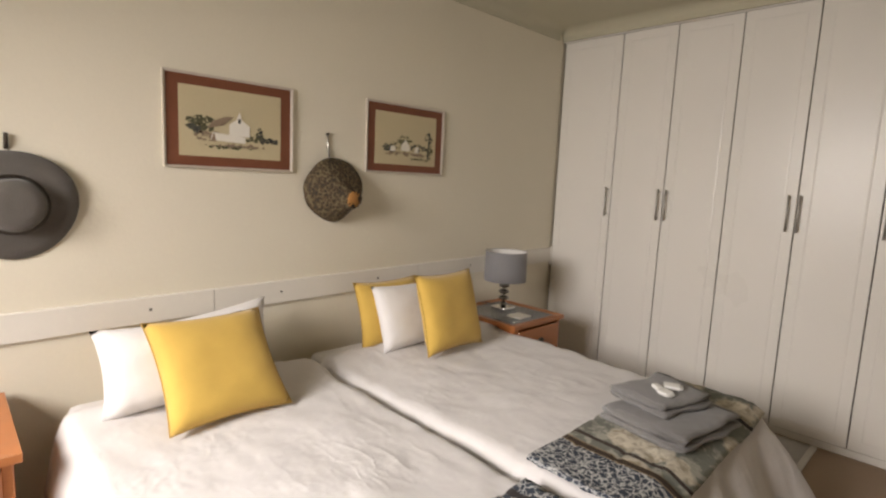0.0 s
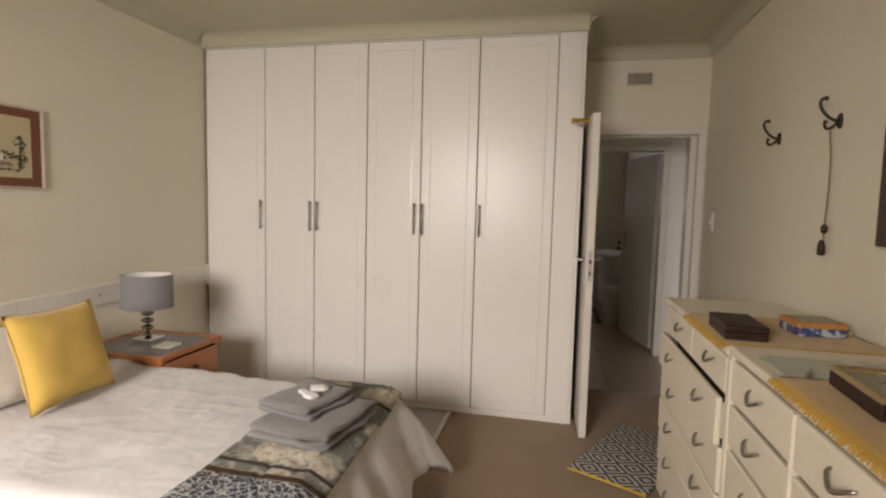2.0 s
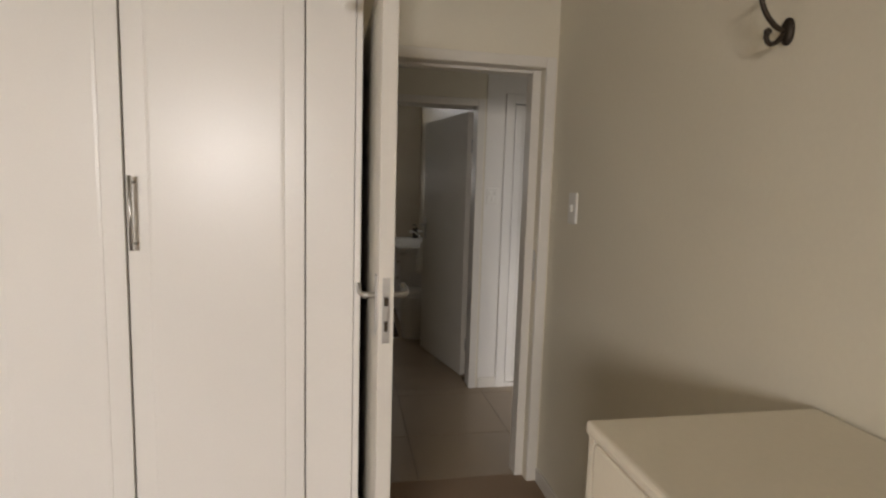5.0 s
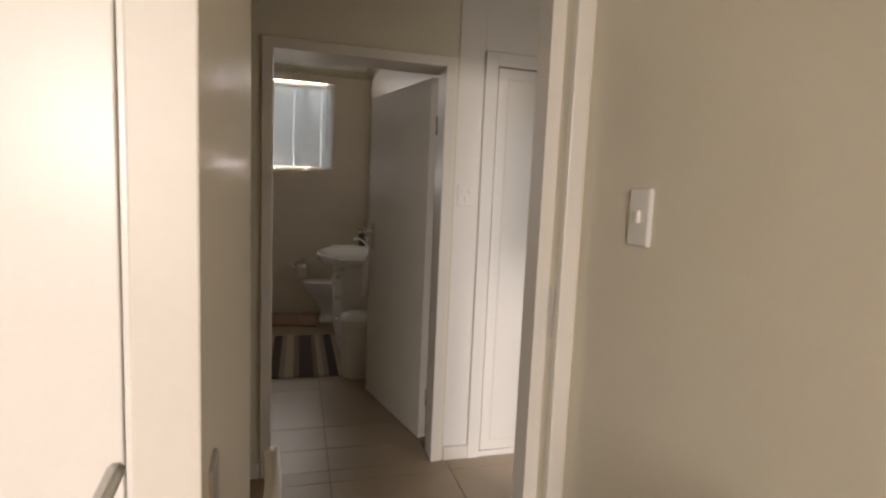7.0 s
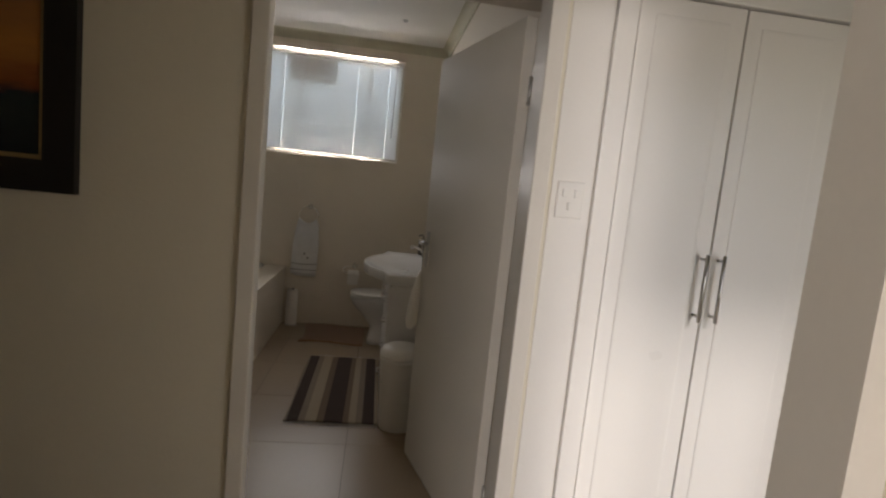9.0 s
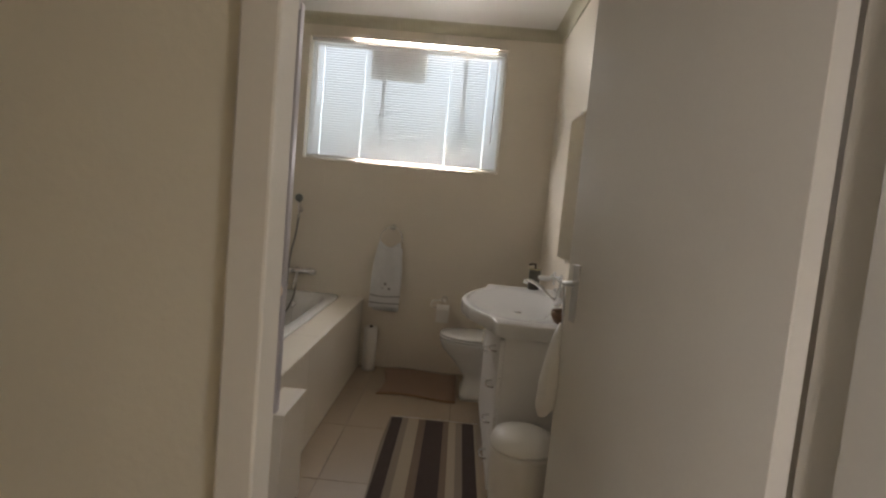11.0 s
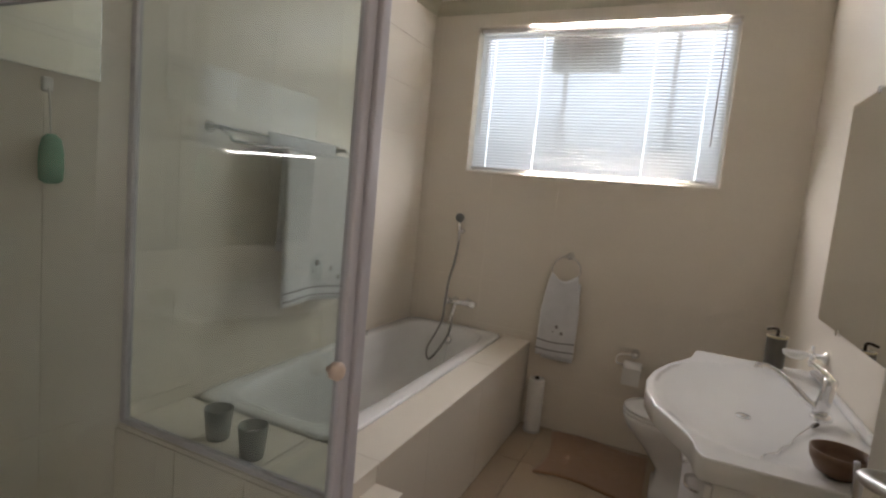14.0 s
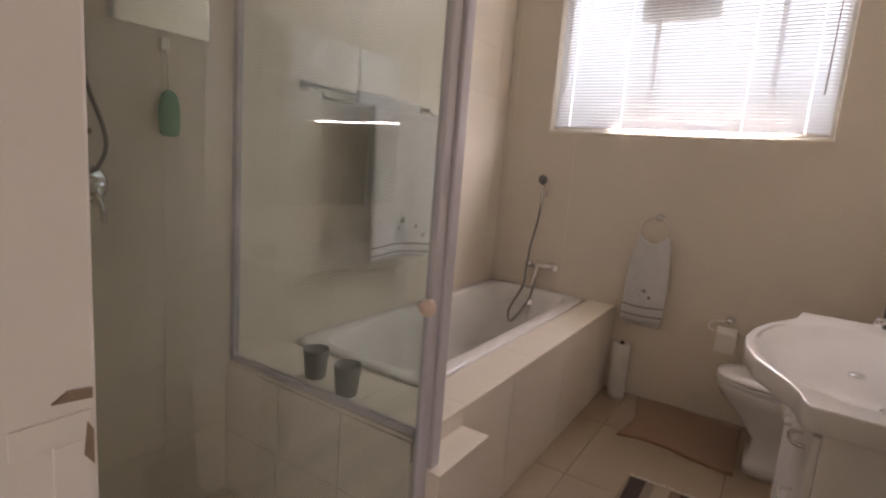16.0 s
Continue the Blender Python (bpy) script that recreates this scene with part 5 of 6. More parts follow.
gh = part("grab_handle", tube(bend([(-0.435, 8.55, 0.565), (-0.425, 8.56, 0.590), (-0.42, 8.64, 0.594), (-0.425, 8.72, 0.590), (-0.435, 8.73, 0.565)]), 0.008), CHROME, bt, "", True)
part("overflow", turned([(0.026, 0), (0.026, 0.008), (0.012, 0.014)], (-0.134, 9.285, 0.47), (0, -1, 0.3)), CHROME, bt, "", True)
part("plug", turned([(0.022, 0), (0.02, 0.006), (0.006, 0.012)], (-0.10, 9.02, 0.170), (0, 0, 1)), CHROME, bt, "", True)
part("plug_chain", tube(bend([(-0.134, 9.272, 0.465), (-0.125, 9.24, 0.40), (-0.11, 9.15, 0.26), (-0.10, 9.02, 0.182)]), 0.0022, 6), STEEL, bt, "", True)

sur = thing("bath_surround", (0.1, 8.4, 0), "cream tiled bath surround with a wide ledge", "bath surround")
part("core", boxes((0.216, LX - 0.010, GY - 0.02, BN, 0.0, LZ - 0.010), (BW, 0.216, GY - 0.02, 7.552, 0, LZ - 0.010), (BW, 0.216, 7.552, BN, 0, 0.12)), GROUTW, sur)
part("low_step", box(0.383, 0.489, GY - 0.035, 7.53, 0, 0.470, 0.003), WTILE, sur, "low tiled nib beside the ledge")
part("step_tile", box(0.380, 0.493, GY - 0.038, 7.534, 0.471, 0.478, 0.002), WTILE, sur)
y = 7.5525
while y < BN - 0.02:
    y2 = min(y + 0.6, BN - 0.002)
    part("tile", box(0.2135, LX + 0.002, y, y2 - 0.001, LZ - 0.009, LZ, 0.0012), WTILE, sur)
    y = y2
for a, b in ((BW + 0.002, -0.203), (-0.2, 0.098), (0.1, LX + 0.002)):
    part("tile", box(a, b - 0.001, GY - 0.022, 7.5515, LZ - 0.009, LZ, 0.0012), WTILE, sur)
    for z0, z1 in ((0.002, 0.268), (0.27, 0.532)):
        part("tile", box(a, min(b, LX - 0.010) - 0.002, GY - 0.029, GY - 0.0205, z0, z1, 0.0012), WTILE, sur)
part("tile", box(LX - 0.0095, LX, GY - 0.02, 7.533, 0.479, LZ - 0.010, 0.0012), WTILE, sur)
y = 7.535
for y2 in (7.93, 8.53, 9.13, BN - 0.002):
    part("tile", box(LX - 0.0095, LX, y, y2 - 0.0008, 0.002, LZ - 0.010, 0.0012), WTILE, sur)
    y = y2

mixy = BN - 0.045
mx = thing("bath_mixer", (-0.12, BN, 0.72), "chrome wall-mounted bath mixer with hand shower", "tap")
part("body", tube([(-0.205, mixy, 0.718), (-0.02, mixy, 0.724)], 0.019, 14), CHROME, mx, "", True)
for x in (-0.205, -0.02):
    part("tap_head", turned([(0.016, -0.02), (0.025, -0.012), (0.027, 0.012), (0.012, 0.028)], (x, mixy, 0.72), (-1 if x < -0.1 else 1, 0, 0)), CHROME, mx, "", True)
for x in (-0.16, -0.065):
    part("wall_rose", turned([(0.03, 0), (0.028, 0.008), (0.014, 0.045)], (x, BN - 0.001, 0.72), (0, -1, 0)), CHROME, mx, "", True)
part("spout", tube(bend([(-0.14, mixy, 0.71), (-0.142, mixy - 0.02, 0.66), (-0.145, mixy - 0.05, 0.62), (-0.147, mixy - 0.06, 0.59)]), [0.016] * 12 + [0.013] * 7), CHROME, mx, "", True)
part("bracket", turned([(0.022, 0), (0.02, 0.01), (0.011, 0.03)], (-0.16, BN - 0.001, 1.20), (0, -1, 0)), CHROME, mx, "", True)
part("hand_shower", tube([(-0.163, BN - 0.04, 1.13), (-0.16, BN - 0.05, 1.22), (-0.158, BN - 0.055, 1.275)], [0.010, 0.012, 0.013], 12), CHROME, mx, "", True)
part("spray_head", turned([(0.012, -0.012), (0.026, 0.0), (0.031, 0.018), (0.027, 0.026), (0.004, 0.028)], (-0.158, BN - 0.055, 1.295), (0.05, -1, -0.1)), SMOKE, mx, "dark spray head", True)
part("hose", tube(bend([(-0.163, BN - 0.04, 1.13), (-0.175, BN - 0.05, 1.0), (-0.20, BN - 0.06, 0.85), (-0.205, BN - 0.08, 0.70), (-0.20, BN - 0.12, 0.58), (-0.24, BN - 0.22, 0.42), (-0.20, BN - 0.25, 0.36), (-0.145, BN - 0.12, 0.50), (-0.142, mixy - 0.01, 0.69)]), 0.0075), HOSE, mx, "ribbed steel hose", True)

# ---- bathroom: shower ----
shw = thing("shower_enclosure", (0.0, 6.7, 0), "glass shower enclosure in a grey metal frame", "shower")
TOPZ = 2.03
part("corner_post", box(0.392, 0.455, GY - 0.025, GY + 0.02, 0.02, TOPZ, 0.006), ALU, shw)
part("door_stile", box(0.417, 0.447, GY - 0.072, GY - 0.030, 0.04, TOPZ - 0.03, 0.006), ALU, shw)
part("wall_channel", box(BW, BW + 0.026, GY - 0.014, GY + 0.014, LZ, TOPZ, 0.003), ALU, shw)
part("sill_rail", box(BW + 0.026, 0.391, GY - 0.014, GY + 0.014, LZ, LZ + 0.022, 0.004), ALU, shw)
part("top_rail", boxes((BW + 0.026, 0.391, GY - 0.016, GY + 0.016, TOPZ - 0.035, TOPZ), (0.412, 0.452, HI + 0.002, GY - 0.026, TOPZ - 0.035, TOPZ), bevel=0.004), ALU, shw)
part("wall_channel", box(0.415, 0.449, HI + 0.002, HI + 0.03, 0.02, TOPZ - 0.036, 0.003), ALU, shw)
part("threshold", box(0.395, 0.470, HI + 0.002, GY - 0.075, 0.0, 0.055, 0.004), WTILE, shw)
part("door_rail", boxes((0.420, 0.444, HI + 0.032, GY - 0.073, 0.056, 0.085), (0.420, 0.444, HI + 0.032, GY - 0.073, TOPZ - 0.07, TOPZ - 0.038), bevel=0.003), ALU, shw)
part("fixed_pane", box(BW + 0.02, 0.396, GY - 0.003, GY + 0.003, LZ + 0.015, TOPZ - 0.03), SHOWERGLASS, shw, "clear fixed glass pane")
part("door_pane", box(0.4295, 0.4345, HI + 0.02, GY - 0.06, 0.08, TOPZ - 0.06), SHOWERGLASS, shw, "clear glass shower door").visible_shadow = False
part("knob", turned([(0.008, 0), (0.010, 0.012), (0.022, 0.016), (0.024, 0.034), (0.018, 0.042), (0.004, 0.044)], (0.435, 7.16, 0.978), (1, 0, 0)), KNOB, shw, "pale pink round knob", True)
part("shower_floor", box(BW, 0.395, HI + 0.002, GY - 0.031, 0.0, 0.02, 0.002), WTILE, shw)

sv = thing("shower_mixer", (BW, 6.79, 1.2), "chrome shower mixer with a hose and rail", "tap")
part("plate", turned([(0.060, 0), (0.060, 0.006), (0.048, 0.012)], (BW, 6.785, 1.205), (1, 0, 0), 28), CHROME, sv, "", True)
part("valve", turned([(0.036, 0.01), (0.034, 0.04), (0.028, 0.05), (0.005, 0.054)], (BW, 6.79, 1.20), (1, 0, 0), 24), CHROME, sv, "", True)
part("lever", tube([(BW + 0.045, 6.79, 1.195), (BW + 0.062, 6.80, 1.15), (BW + 0.066, 6.805, 1.105)], [0.009, 0.008, 0.007]), CHROME, sv, "", True)
part("rail", tube([(BW + 0.045, 6.70, 1.35), (BW + 0.045, 6.70, 2.05)], 0.010, 12), CHROME, sv, "", True)
for z in (1.37, 2.03):
    part("rail_foot", turned([(0.02, 0), (0.018, 0.01), (0.01, 0.045)], (BW, 6.70, z), (1, 0, 0)), CHROME, sv, "", True)
part("hose", tube(bend([(BW + 0.07, 6.73, 1.95), (BW + 0.045, 6.755, 1.76), (BW + 0.045, 6.748, 1.63), (BW + 0.045, 6.730, 1.50), (BW + 0.045, 6.712, 1.38), (BW + 0.045, 6.712, 1.30), (BW + 0.045, 6.74, 1.248), (BW + 0.045, 6.79, 1.25), (BW + 0.045, 6.822, 1.31), (BW + 0.045, 6.815, 1.38), (BW + 0.04, 6.785, 1.47), (BW + 0.035, 6.755, 1.60), (BW + 0.035, 6.735, 1.72), (BW + 0.03, 6.72, 1.86), (BW + 0.01, 6.715, 1.95)], 5), 0.006), HOSE, sv, "ribbed steel hose", True)
part("hand_shower", tube([(BW + 0.06, 6.72, 1.86), (BW + 0.085, 6.73, 1.98)], [0.010, 0.013], 12), CHROME, sv, "", True)
part("spray_head", turned([(0.014, -0.01), (0.036, 0.004), (0.038, 0.018), (0.004, 0.022)], (BW + 0.09, 6.735, 2.0), (0.8, 0.1, -0.5)), CHROME, sv, "", True)
sd = thing("soap_dish", (BW, 6.72, 1.36), "brown soap dish fixed to the shower wall", "soap dish")
part("dish", box(BW, BW + 0.06, 6.650, 6.785, 1.350, 1.368, 0.008), TAN, sd)
part("back", box(BW, BW + 0.012, 6.650, 6.785, 1.369, 1.460, 0.005), TAN, sd)
sp = thing("sponge", (BW, 7.012, 1.36), "green bath sponge hanging on a cord from a white hook", "sponge")
part("hook", box(BW, BW + 0.016, 7.000, 7.030, 1.62, 1.662, 0.006), PLASTIC, sp)
part("cord", tube(bend([(BW + 0.016, 7.015, 1.63), (BW + 0.03, 7.012, 1.57), (BW + 0.035, 7.012, 1.50)]), 0.0022, 6), PLASTIC, sp, "", True)
part("sponge_body", loft([oval(BW + 0.036, 7.013, z, r * 0.7, r, 2.4, 18) for z, r in ((1.362, 0.016), (1.372, 0.030), (1.41, 0.032), (1.455, 0.031), (1.49, 0.024), (1.503, 0.010))]), GREEN, sp, "", True)

for i, (x, y) in enumerate(((-0.150, 7.375), (0.032, 7.345))):
    gl = thing("glass_tumbler", (x, y, LZ), "smoky glass tumbler standing on the bath ledge", "tumbler", "tumblers on the ledge")
    part("wall", loft([oval(x, y, z, r, r, 2, 28) for z, r in ((LZ + 0.0, 0.036), (LZ + 0.004, 0.038), (LZ + 0.105, 0.047), (LZ + 0.107, 0.046), (LZ + 0.105, 0.044), (LZ + 0.012, 0.034))]), TUMBLER, gl, "", True)
    part("candle", lathe(x, y, [(0.036, LZ + 0.010), (0.041, LZ + 0.07), (0.004, LZ + 0.072)]), PLASTIC, gl, "", True)

# towel rail on the west wall, with its towel
tr = thing("towel_rail", (BW, 8.0, 1.57), "chrome double towel rail on the tiled wall", "towel rail")
for y in (7.585, 8.385):
    part("bracket", turned([(0.026, 0), (0.024, 0.010), (0.011, 0.018), (0.010, 0.060)], (BW, y, 1.612), (1, 0, 0)), CHROME, tr, "", True)
    part("arm", tube([(BW + 0.055, y, 1.612), (BW + 0.10, y + 0.01, 1.58), (BW + 0.115, y + 0.01, 1.565)], 0.007), CHROME, tr, "", True)
part("bar", tube([(BW + 0.055, 7.575, 1.612), (BW + 0.055, 8.395, 1.612)], 0.008, 10), CHROME, tr, "", True)
part("bar", tube([(BW + 0.115, 7.585, 1.563), (BW + 0.115, 8.405, 1.563)], 0.007, 10), CHROME, tr, "", True)


def hung_towel(name, label, spots, place_f, place_b, w, bands, mat=None):
    ob = thing(name, place_f(0.5, 1.0), label, "towel")
    part("front_fall", sheet(20, 30, place_f, 0.010), WTOWEL, ob, "", True)
    part("back_fall", sheet(14, 14, place_b, 0.010), WTOWEL, ob, "", True)
    for v0, v1 in bands:
        part("band", sheet(20, 2, lambda u, v: tuple(Vector(place_f(u, v0 + (v1 - v0) * v)) + Vector(w) * 0.014), 0.003), BAND, ob, "grey woven band")
    bm = bmesh.new()
    for u, v, r in spots:
        c = Vector(place_f(u, v)) + Vector(w) * 0.012
        turned([(r, 0), (r * 0.9, 0.003), (r * 0.2, 0.004)], c, w, 9, bm)
    part("embroidery", bm, BAND, ob, "grey embroidered flowers")
    return ob


def big_front(u, v):
    return (BW + 0.128 + 0.012 * math.sin(9 * u + 1) * v, 7.875 + 0.555 * u + 0.015 * (v - 0.5), 1.573 - 0.70 * v - 0.02 * u * v + 0.012 * math.sin(4 * u) * v)


def big_back(u, v):
    return (BW + 0.100 - 0.01 * v, 7.885 + 0.53 * u, 1.573 - 0.45 * v)


hung_towel("bath_towel", "white embroidered bath towel with grey bands over the rail", ((0.45, 0.74, 0.016), (0.62, 0.78, 0.012), (0.72, 0.84, 0.012), (0.40, 0.80, 0.007)), big_front, big_back, (1, 0, 0), ((0.90, 0.912), (0.955, 0.967)))
solo("folded_hand_towel", box(BW + 0.040, BW + 0.072, 7.84, 8.30, 1.575, 1.632, 0.012, seg=3), WTOWEL, "folded white towel laid over the upper rail", "towel", (BW + 0.05, 8.0, 1.6), smooth=True)

# towel ring on the north wall
tg = thing("towel_ring", (0.585, BN, 1.05), "chrome towel ring on the tiled wall", "towel ring")
part("rose", turned([(0.026, 0), (0.024, 0.010), (0.012, 0.016), (0.013, 0.05), (0.018, 0.054), (0.004, 0.062)], (0.585, BN, 1.128), (0, -1, 0)), CHROME, tg, "", True)
part("ring", ring_bar((0.577, BN - 0.045, 1.042), (1, 0, 0.05), (0, -0.10, 1), 0.086, 0.0048, 36), CHROME, tg, "", True)


def small_front(u, v):
    w = 0.15 + 0.085 * min(1.0, v * 2.2) ** 0.6
    x = 0.575 - 0.012 * v + (u - 0.5) * w
    return (x, BN - 0.058 - 0.012 * math.sin(5 * u) * (1 - v * 0.5), 0.975 - 0.485 * v - 0.03 * (1 - v) * math.cos(4 * (u - 0.5)) + 0.03 * (1 - v))


def small_back(u, v):
    return (0.575 + (u - 0.5) * 0.2, BN - 0.030, 0.965 - 0.50 * v)


hung_towel("hand_towel", "white embroidered hand towel with grey bands in the ring", ((0.48, 0.60, 0.011), (0.62, 0.68, 0.011), (0.40, 0.67, 0.005)), small_front, small_back, (0, -1, 0), ((0.80, 0.815), (0.91, 0.925)))

pr = thing("paper_roll_stand", (0.485, 9.315, 0), "white paper towel roll on a floor stand", "paper roll")
part("base", lathe(0.485, 9.315, [(0.055, 0), (0.055, 0.008), (0.02, 0.012)]), STEEL, pr, "", True)
part("roll", lathe(0.485, 9.315, [(0.050, 0.012), (0.051, 0.02), (0.051, 0.335), (0.049, 0.340), (0.018, 0.340), (0.016, 0.30)], 28), PLASTIC, pr, "", True)
part("rod", tube([(0.485, 9.315, 0.01), (0.485, 9.315, 0.352)], 0.012, 10), IRON, pr, "", True)

tp = thing("toilet_roll_holder", (1.036, BN, 0.60), "chrome toilet roll holder with a white roll", "toilet roll")
part("rose", turned([(0.026, 0), (0.024, 0.010), (0.012, 0.018), (0.013, 0.05), (0.020, 0.058), (0.004, 0.068)], (1.036, BN, 0.600), (0, -1, 0)), CHROME, tp, "", True)
part("arm", tube(bend([(1.036, BN - 0.05, 0.600), (0.99, BN - 0.055, 0.595), (0.945, BN - 0.058, 0.585), (0.935, BN - 0.06, 0.55), (0.96, BN - 0.06, 0.535), (1.09, BN - 0.06, 0.535)]), 0.0055), CHROME, tp, "", True)
part("roll", turned([(0.018, 0), (0.049, 0.001), (0.050, 0.10), (0.018, 0.101)], (0.98, BN - 0.06, 0.512), (1, 0, 0), 28), PLASTIC, tp, "", True)
part("loose_sheet", box(0.981, 1.08, BN - 0.112, BN - 0.109, 0.43, 0.53), PLASTIC, tp)

# ---- toilet ----
tc = thing("toilet", (1.40, 8.98, 0), "white ceramic toilet with closed seat and lid", "toilet")
ty = 8.985
rows = ((0.0, 1.41, 0.205, 0.150, 7.0), (0.045, 1.41, 0.204, 0.149, 7.0), (0.058, 1.41, 0.192, 0.137, 5.0), (0.14, 1.39, 0.165, 0.100, 2.6), (0.24, 1.345, 0.20, 0.125, 2.3), (0.33, 1.315, 0.255, 0.168, 2.2), (0.385, 1.305, 0.272, 0.182, 2.2), (0.40, 1.305, 0.268, 0.178, 2.2))
part("pan", loft([oval(x, ty, z, rx, ry, n, 36) for z, x, rx, ry, n in rows]), CERAMIC, tc, "", True)
part("seat", loft([oval(1.30, ty, z, rx, ry, 2.2, 36) for z, rx, ry in ((0.403, 0.262, 0.174), (0.405, 0.270, 0.181), (0.418, 0.270, 0.181), (0.421, 0.262, 0.174))]), CERAMIC, tc, "", True)
# dark disc that paints the shade line between seat and lid
part("lid_gap_shade", loft([oval(1.30, ty, z, 0.255, 0.168, 2.2, 36) for z in (0.4212, 0.4248)]), GAPSHADE, tc, "dark disc painting the shade line under the lid")
part("lid", loft([oval(1.30, ty, z, rx, ry, 2.2, 36) for z, rx, ry in ((0.425, 0.266, 0.177), (0.432, 0.270, 0.180), (0.441, 0.262, 0.172), (0.447, 0.20, 0.13))]), CERAMIC, tc, "", True)
part("cistern", box(1.575, 1.752, 8.80, 9.17, 0.42, 0.69, 0.025, seg=3), CERAMIC, tc, "", True)
part("cistern_lid", box(1.565, 1.753, 8.79, 9.18, 0.692, 0.725, 0.012, seg=3), CERAMIC, tc, "", True)
part("flush_button", turned([(0.022, 0), (0.020, 0.006), (0.004, 0.008)], (1.66, 8.985, 0.725), (0, 0, 1)), CHROME, tc, "", True)

# ---- vanity ----
OUT = ((1.754, 7.503), (1.318, 7.503), (1.302, 7.509), (1.294, 7.53), (1.290, 7.58), (1.272, 7.635), (1.232, 7.71), (1.184, 7.80), (1.152, 7.93), (1.146, 8.05), (1.164, 8.18), (1.208, 8.32), (1.262, 8.43), (1.296, 8.50), (1.308, 8.59), (1.318, 8.645), (1.754, 8.645))


def outline(z, grow=0.0, n=144, c=(1.45, 8.04)):
    """The washbasin's plan as a ring, pulled towards its middle by grow."""
    pts = []
    for k in range(n):
        a = 2 * math.pi * k / n
        d = (math.cos(a), math.sin(a))
        best = 0.3
        for (x0, y0), (x1, y1) in zip(OUT, OUT[1:] + OUT[:1]):
            ex, ey = x1 - x0, y1 - y0
            det = d[0] * -ey + d[1] * ex
            if abs(det) < 1e-9:
                continue
            t = ((x0 - c[0]) * -ey + (y0 - c[1]) * ex) / det
            s = (d[0] * (y0 - c[1]) - d[1] * (x0 - c[0])) / det
            if t > 0 and -1e-6 <= s <= 1 + 1e-6:
                best = t
        r = best - grow
        pts.append((c[0] + r * d[0], c[1] + r * d[1], z))
    return pts


va = thing("vanity_unit", (1.55, 8.05, 0), "white vanity unit with a shaped ceramic washbasin", "vanity")
for y0, y1 in ((7.532, 7.548), (8.554, 8.57)):
    part("side_panel", box(1.342, 1.752, y0, y1, 0.09, 0.797, 0.002), LAMINATE, va)
part("back_panel", box(1.736, 1.752, 7.549, 8.553, 0.09, 0.797), LAMINATE, va)
part("base_panel", box(1.342, 1.735, 7.549, 8.553, 0.09, 0.106), LAMINATE, va)
part("plinth", box(1.385, 1.752, 7.58, 8.52, 0.0, 0.089), LAMINATE, va)
for z0, z1 in ((0.615, 0.78), (0.445, 0.61), (0.275, 0.44), (0.10, 0.27)):
    d = part("drawer", box(1.324, 1.341, 7.536, 7.886, z0, z1, 0.003), LAMINATE, va)
    zm = (z0 + z1) / 2
    part("handle", tube(bend([(1.325, 7.66, zm), (1.296, 7.675, zm), (1.291, 7.71, zm), (1.296, 7.745, zm), (1.325, 7.76, zm)]), 0.005), CHROME, d, "", True)
for y0, y1, g in ((7.889, 8.225, 8.18), (8.229, 8.566, 8.27)):
    d = part("cabinet_door", box(1.324, 1.341, y0, y1, 0.10, 0.78, 0.003), LAMINATE, va)
    part("handle", tube(bend([(1.325, g, 0.55), (1.298, g, 0.56), (1.298, g, 0.66), (1.325, g, 0.67)]), 0.005), CHROME, d, "", True)


def bowl(z, rx, ry, n=144):
    pts = []
    for k, (ox, oy, _) in enumerate(outline(z, 0.026)):
        a = 2 * math.pi * k / n
        e = 1 / math.hypot(math.cos(a) / rx, math.sin(a) / ry)
        r = min(e, math.hypot(ox - 1.45, oy - 8.04) * min(1.0, rx / 0.27))
        pts.append((1.45 + r * math.cos(a), 8.04 + r * math.sin(a), z))
    return pts


rings = [outline(0.800, 0.03), outline(0.8005, 0.004), outline(0.804, 0.0), outline(0.857, 0.0), outline(0.860, 0.001), outline(0.8615, 0.004), outline(0.8615, 0.008), outline(0.8612, 0.015), bowl(0.8605, 0.285, 0.47), bowl(0.859, 0.275, 0.455), bowl(0.855, 0.262, 0.43), bowl(0.847, 0.245, 0.39), bowl(0.836, 0.218, 0.335), bowl(0.825, 0.18, 0.265), bowl(0.816, 0.135, 0.185), bowl(0.811, 0.06, 0.08), bowl(0.810, 0.02, 0.02)]
bs = part("washbasin", loft(rings), CERAMIC, va, "glossy white ceramic basin", True)
part("back_ledge", box(1.725, 1.7535, 7.52, 8.59, 0.8615, 0.885, 0.01, seg=3), CERAMIC, bs, "", True)
part("overflow", turned([(0.014, 0), (0.013, 0.004), (0.009, 0.005)], (1.640, 8.02, 0.838), (-0.6, 0, 0.7)), IRON, bs, "dark overflow hole", True)
part("waste", turned([(0.024, 0), (0.022, 0.004), (0.005, 0.006)], (1.45, 8.04, 0.810), (0, 0, 1)), CHROME, bs, "", True)
part("plug_chain", tube(bend([(1.640, 8.02, 0.844), (1.60, 7.96, 0.831), (1.568, 7.895, 0.826), (1.548, 7.835, 0.828), (1.515, 7.77, 0.835), (1.495, 7.70, 0.845), (1.462, 7.645, 0.855), (1.44, 7.585, 0.8645)]), 0.0028, 6), CHROME, bs, "thin chrome plug chain", True)
tapx, tapy = 1.655, 8.04
tb = thing("basin_tap", (tapx, tapy, 0.860), "chrome mixer tap with a thin raised spout on the washbasin", "tap")
part("base_ring", lathe(tapx, tapy, [(0.030, 0.856), (0.030, 0.866), (0.023, 0.872)]), CHROME, tb, "", True)
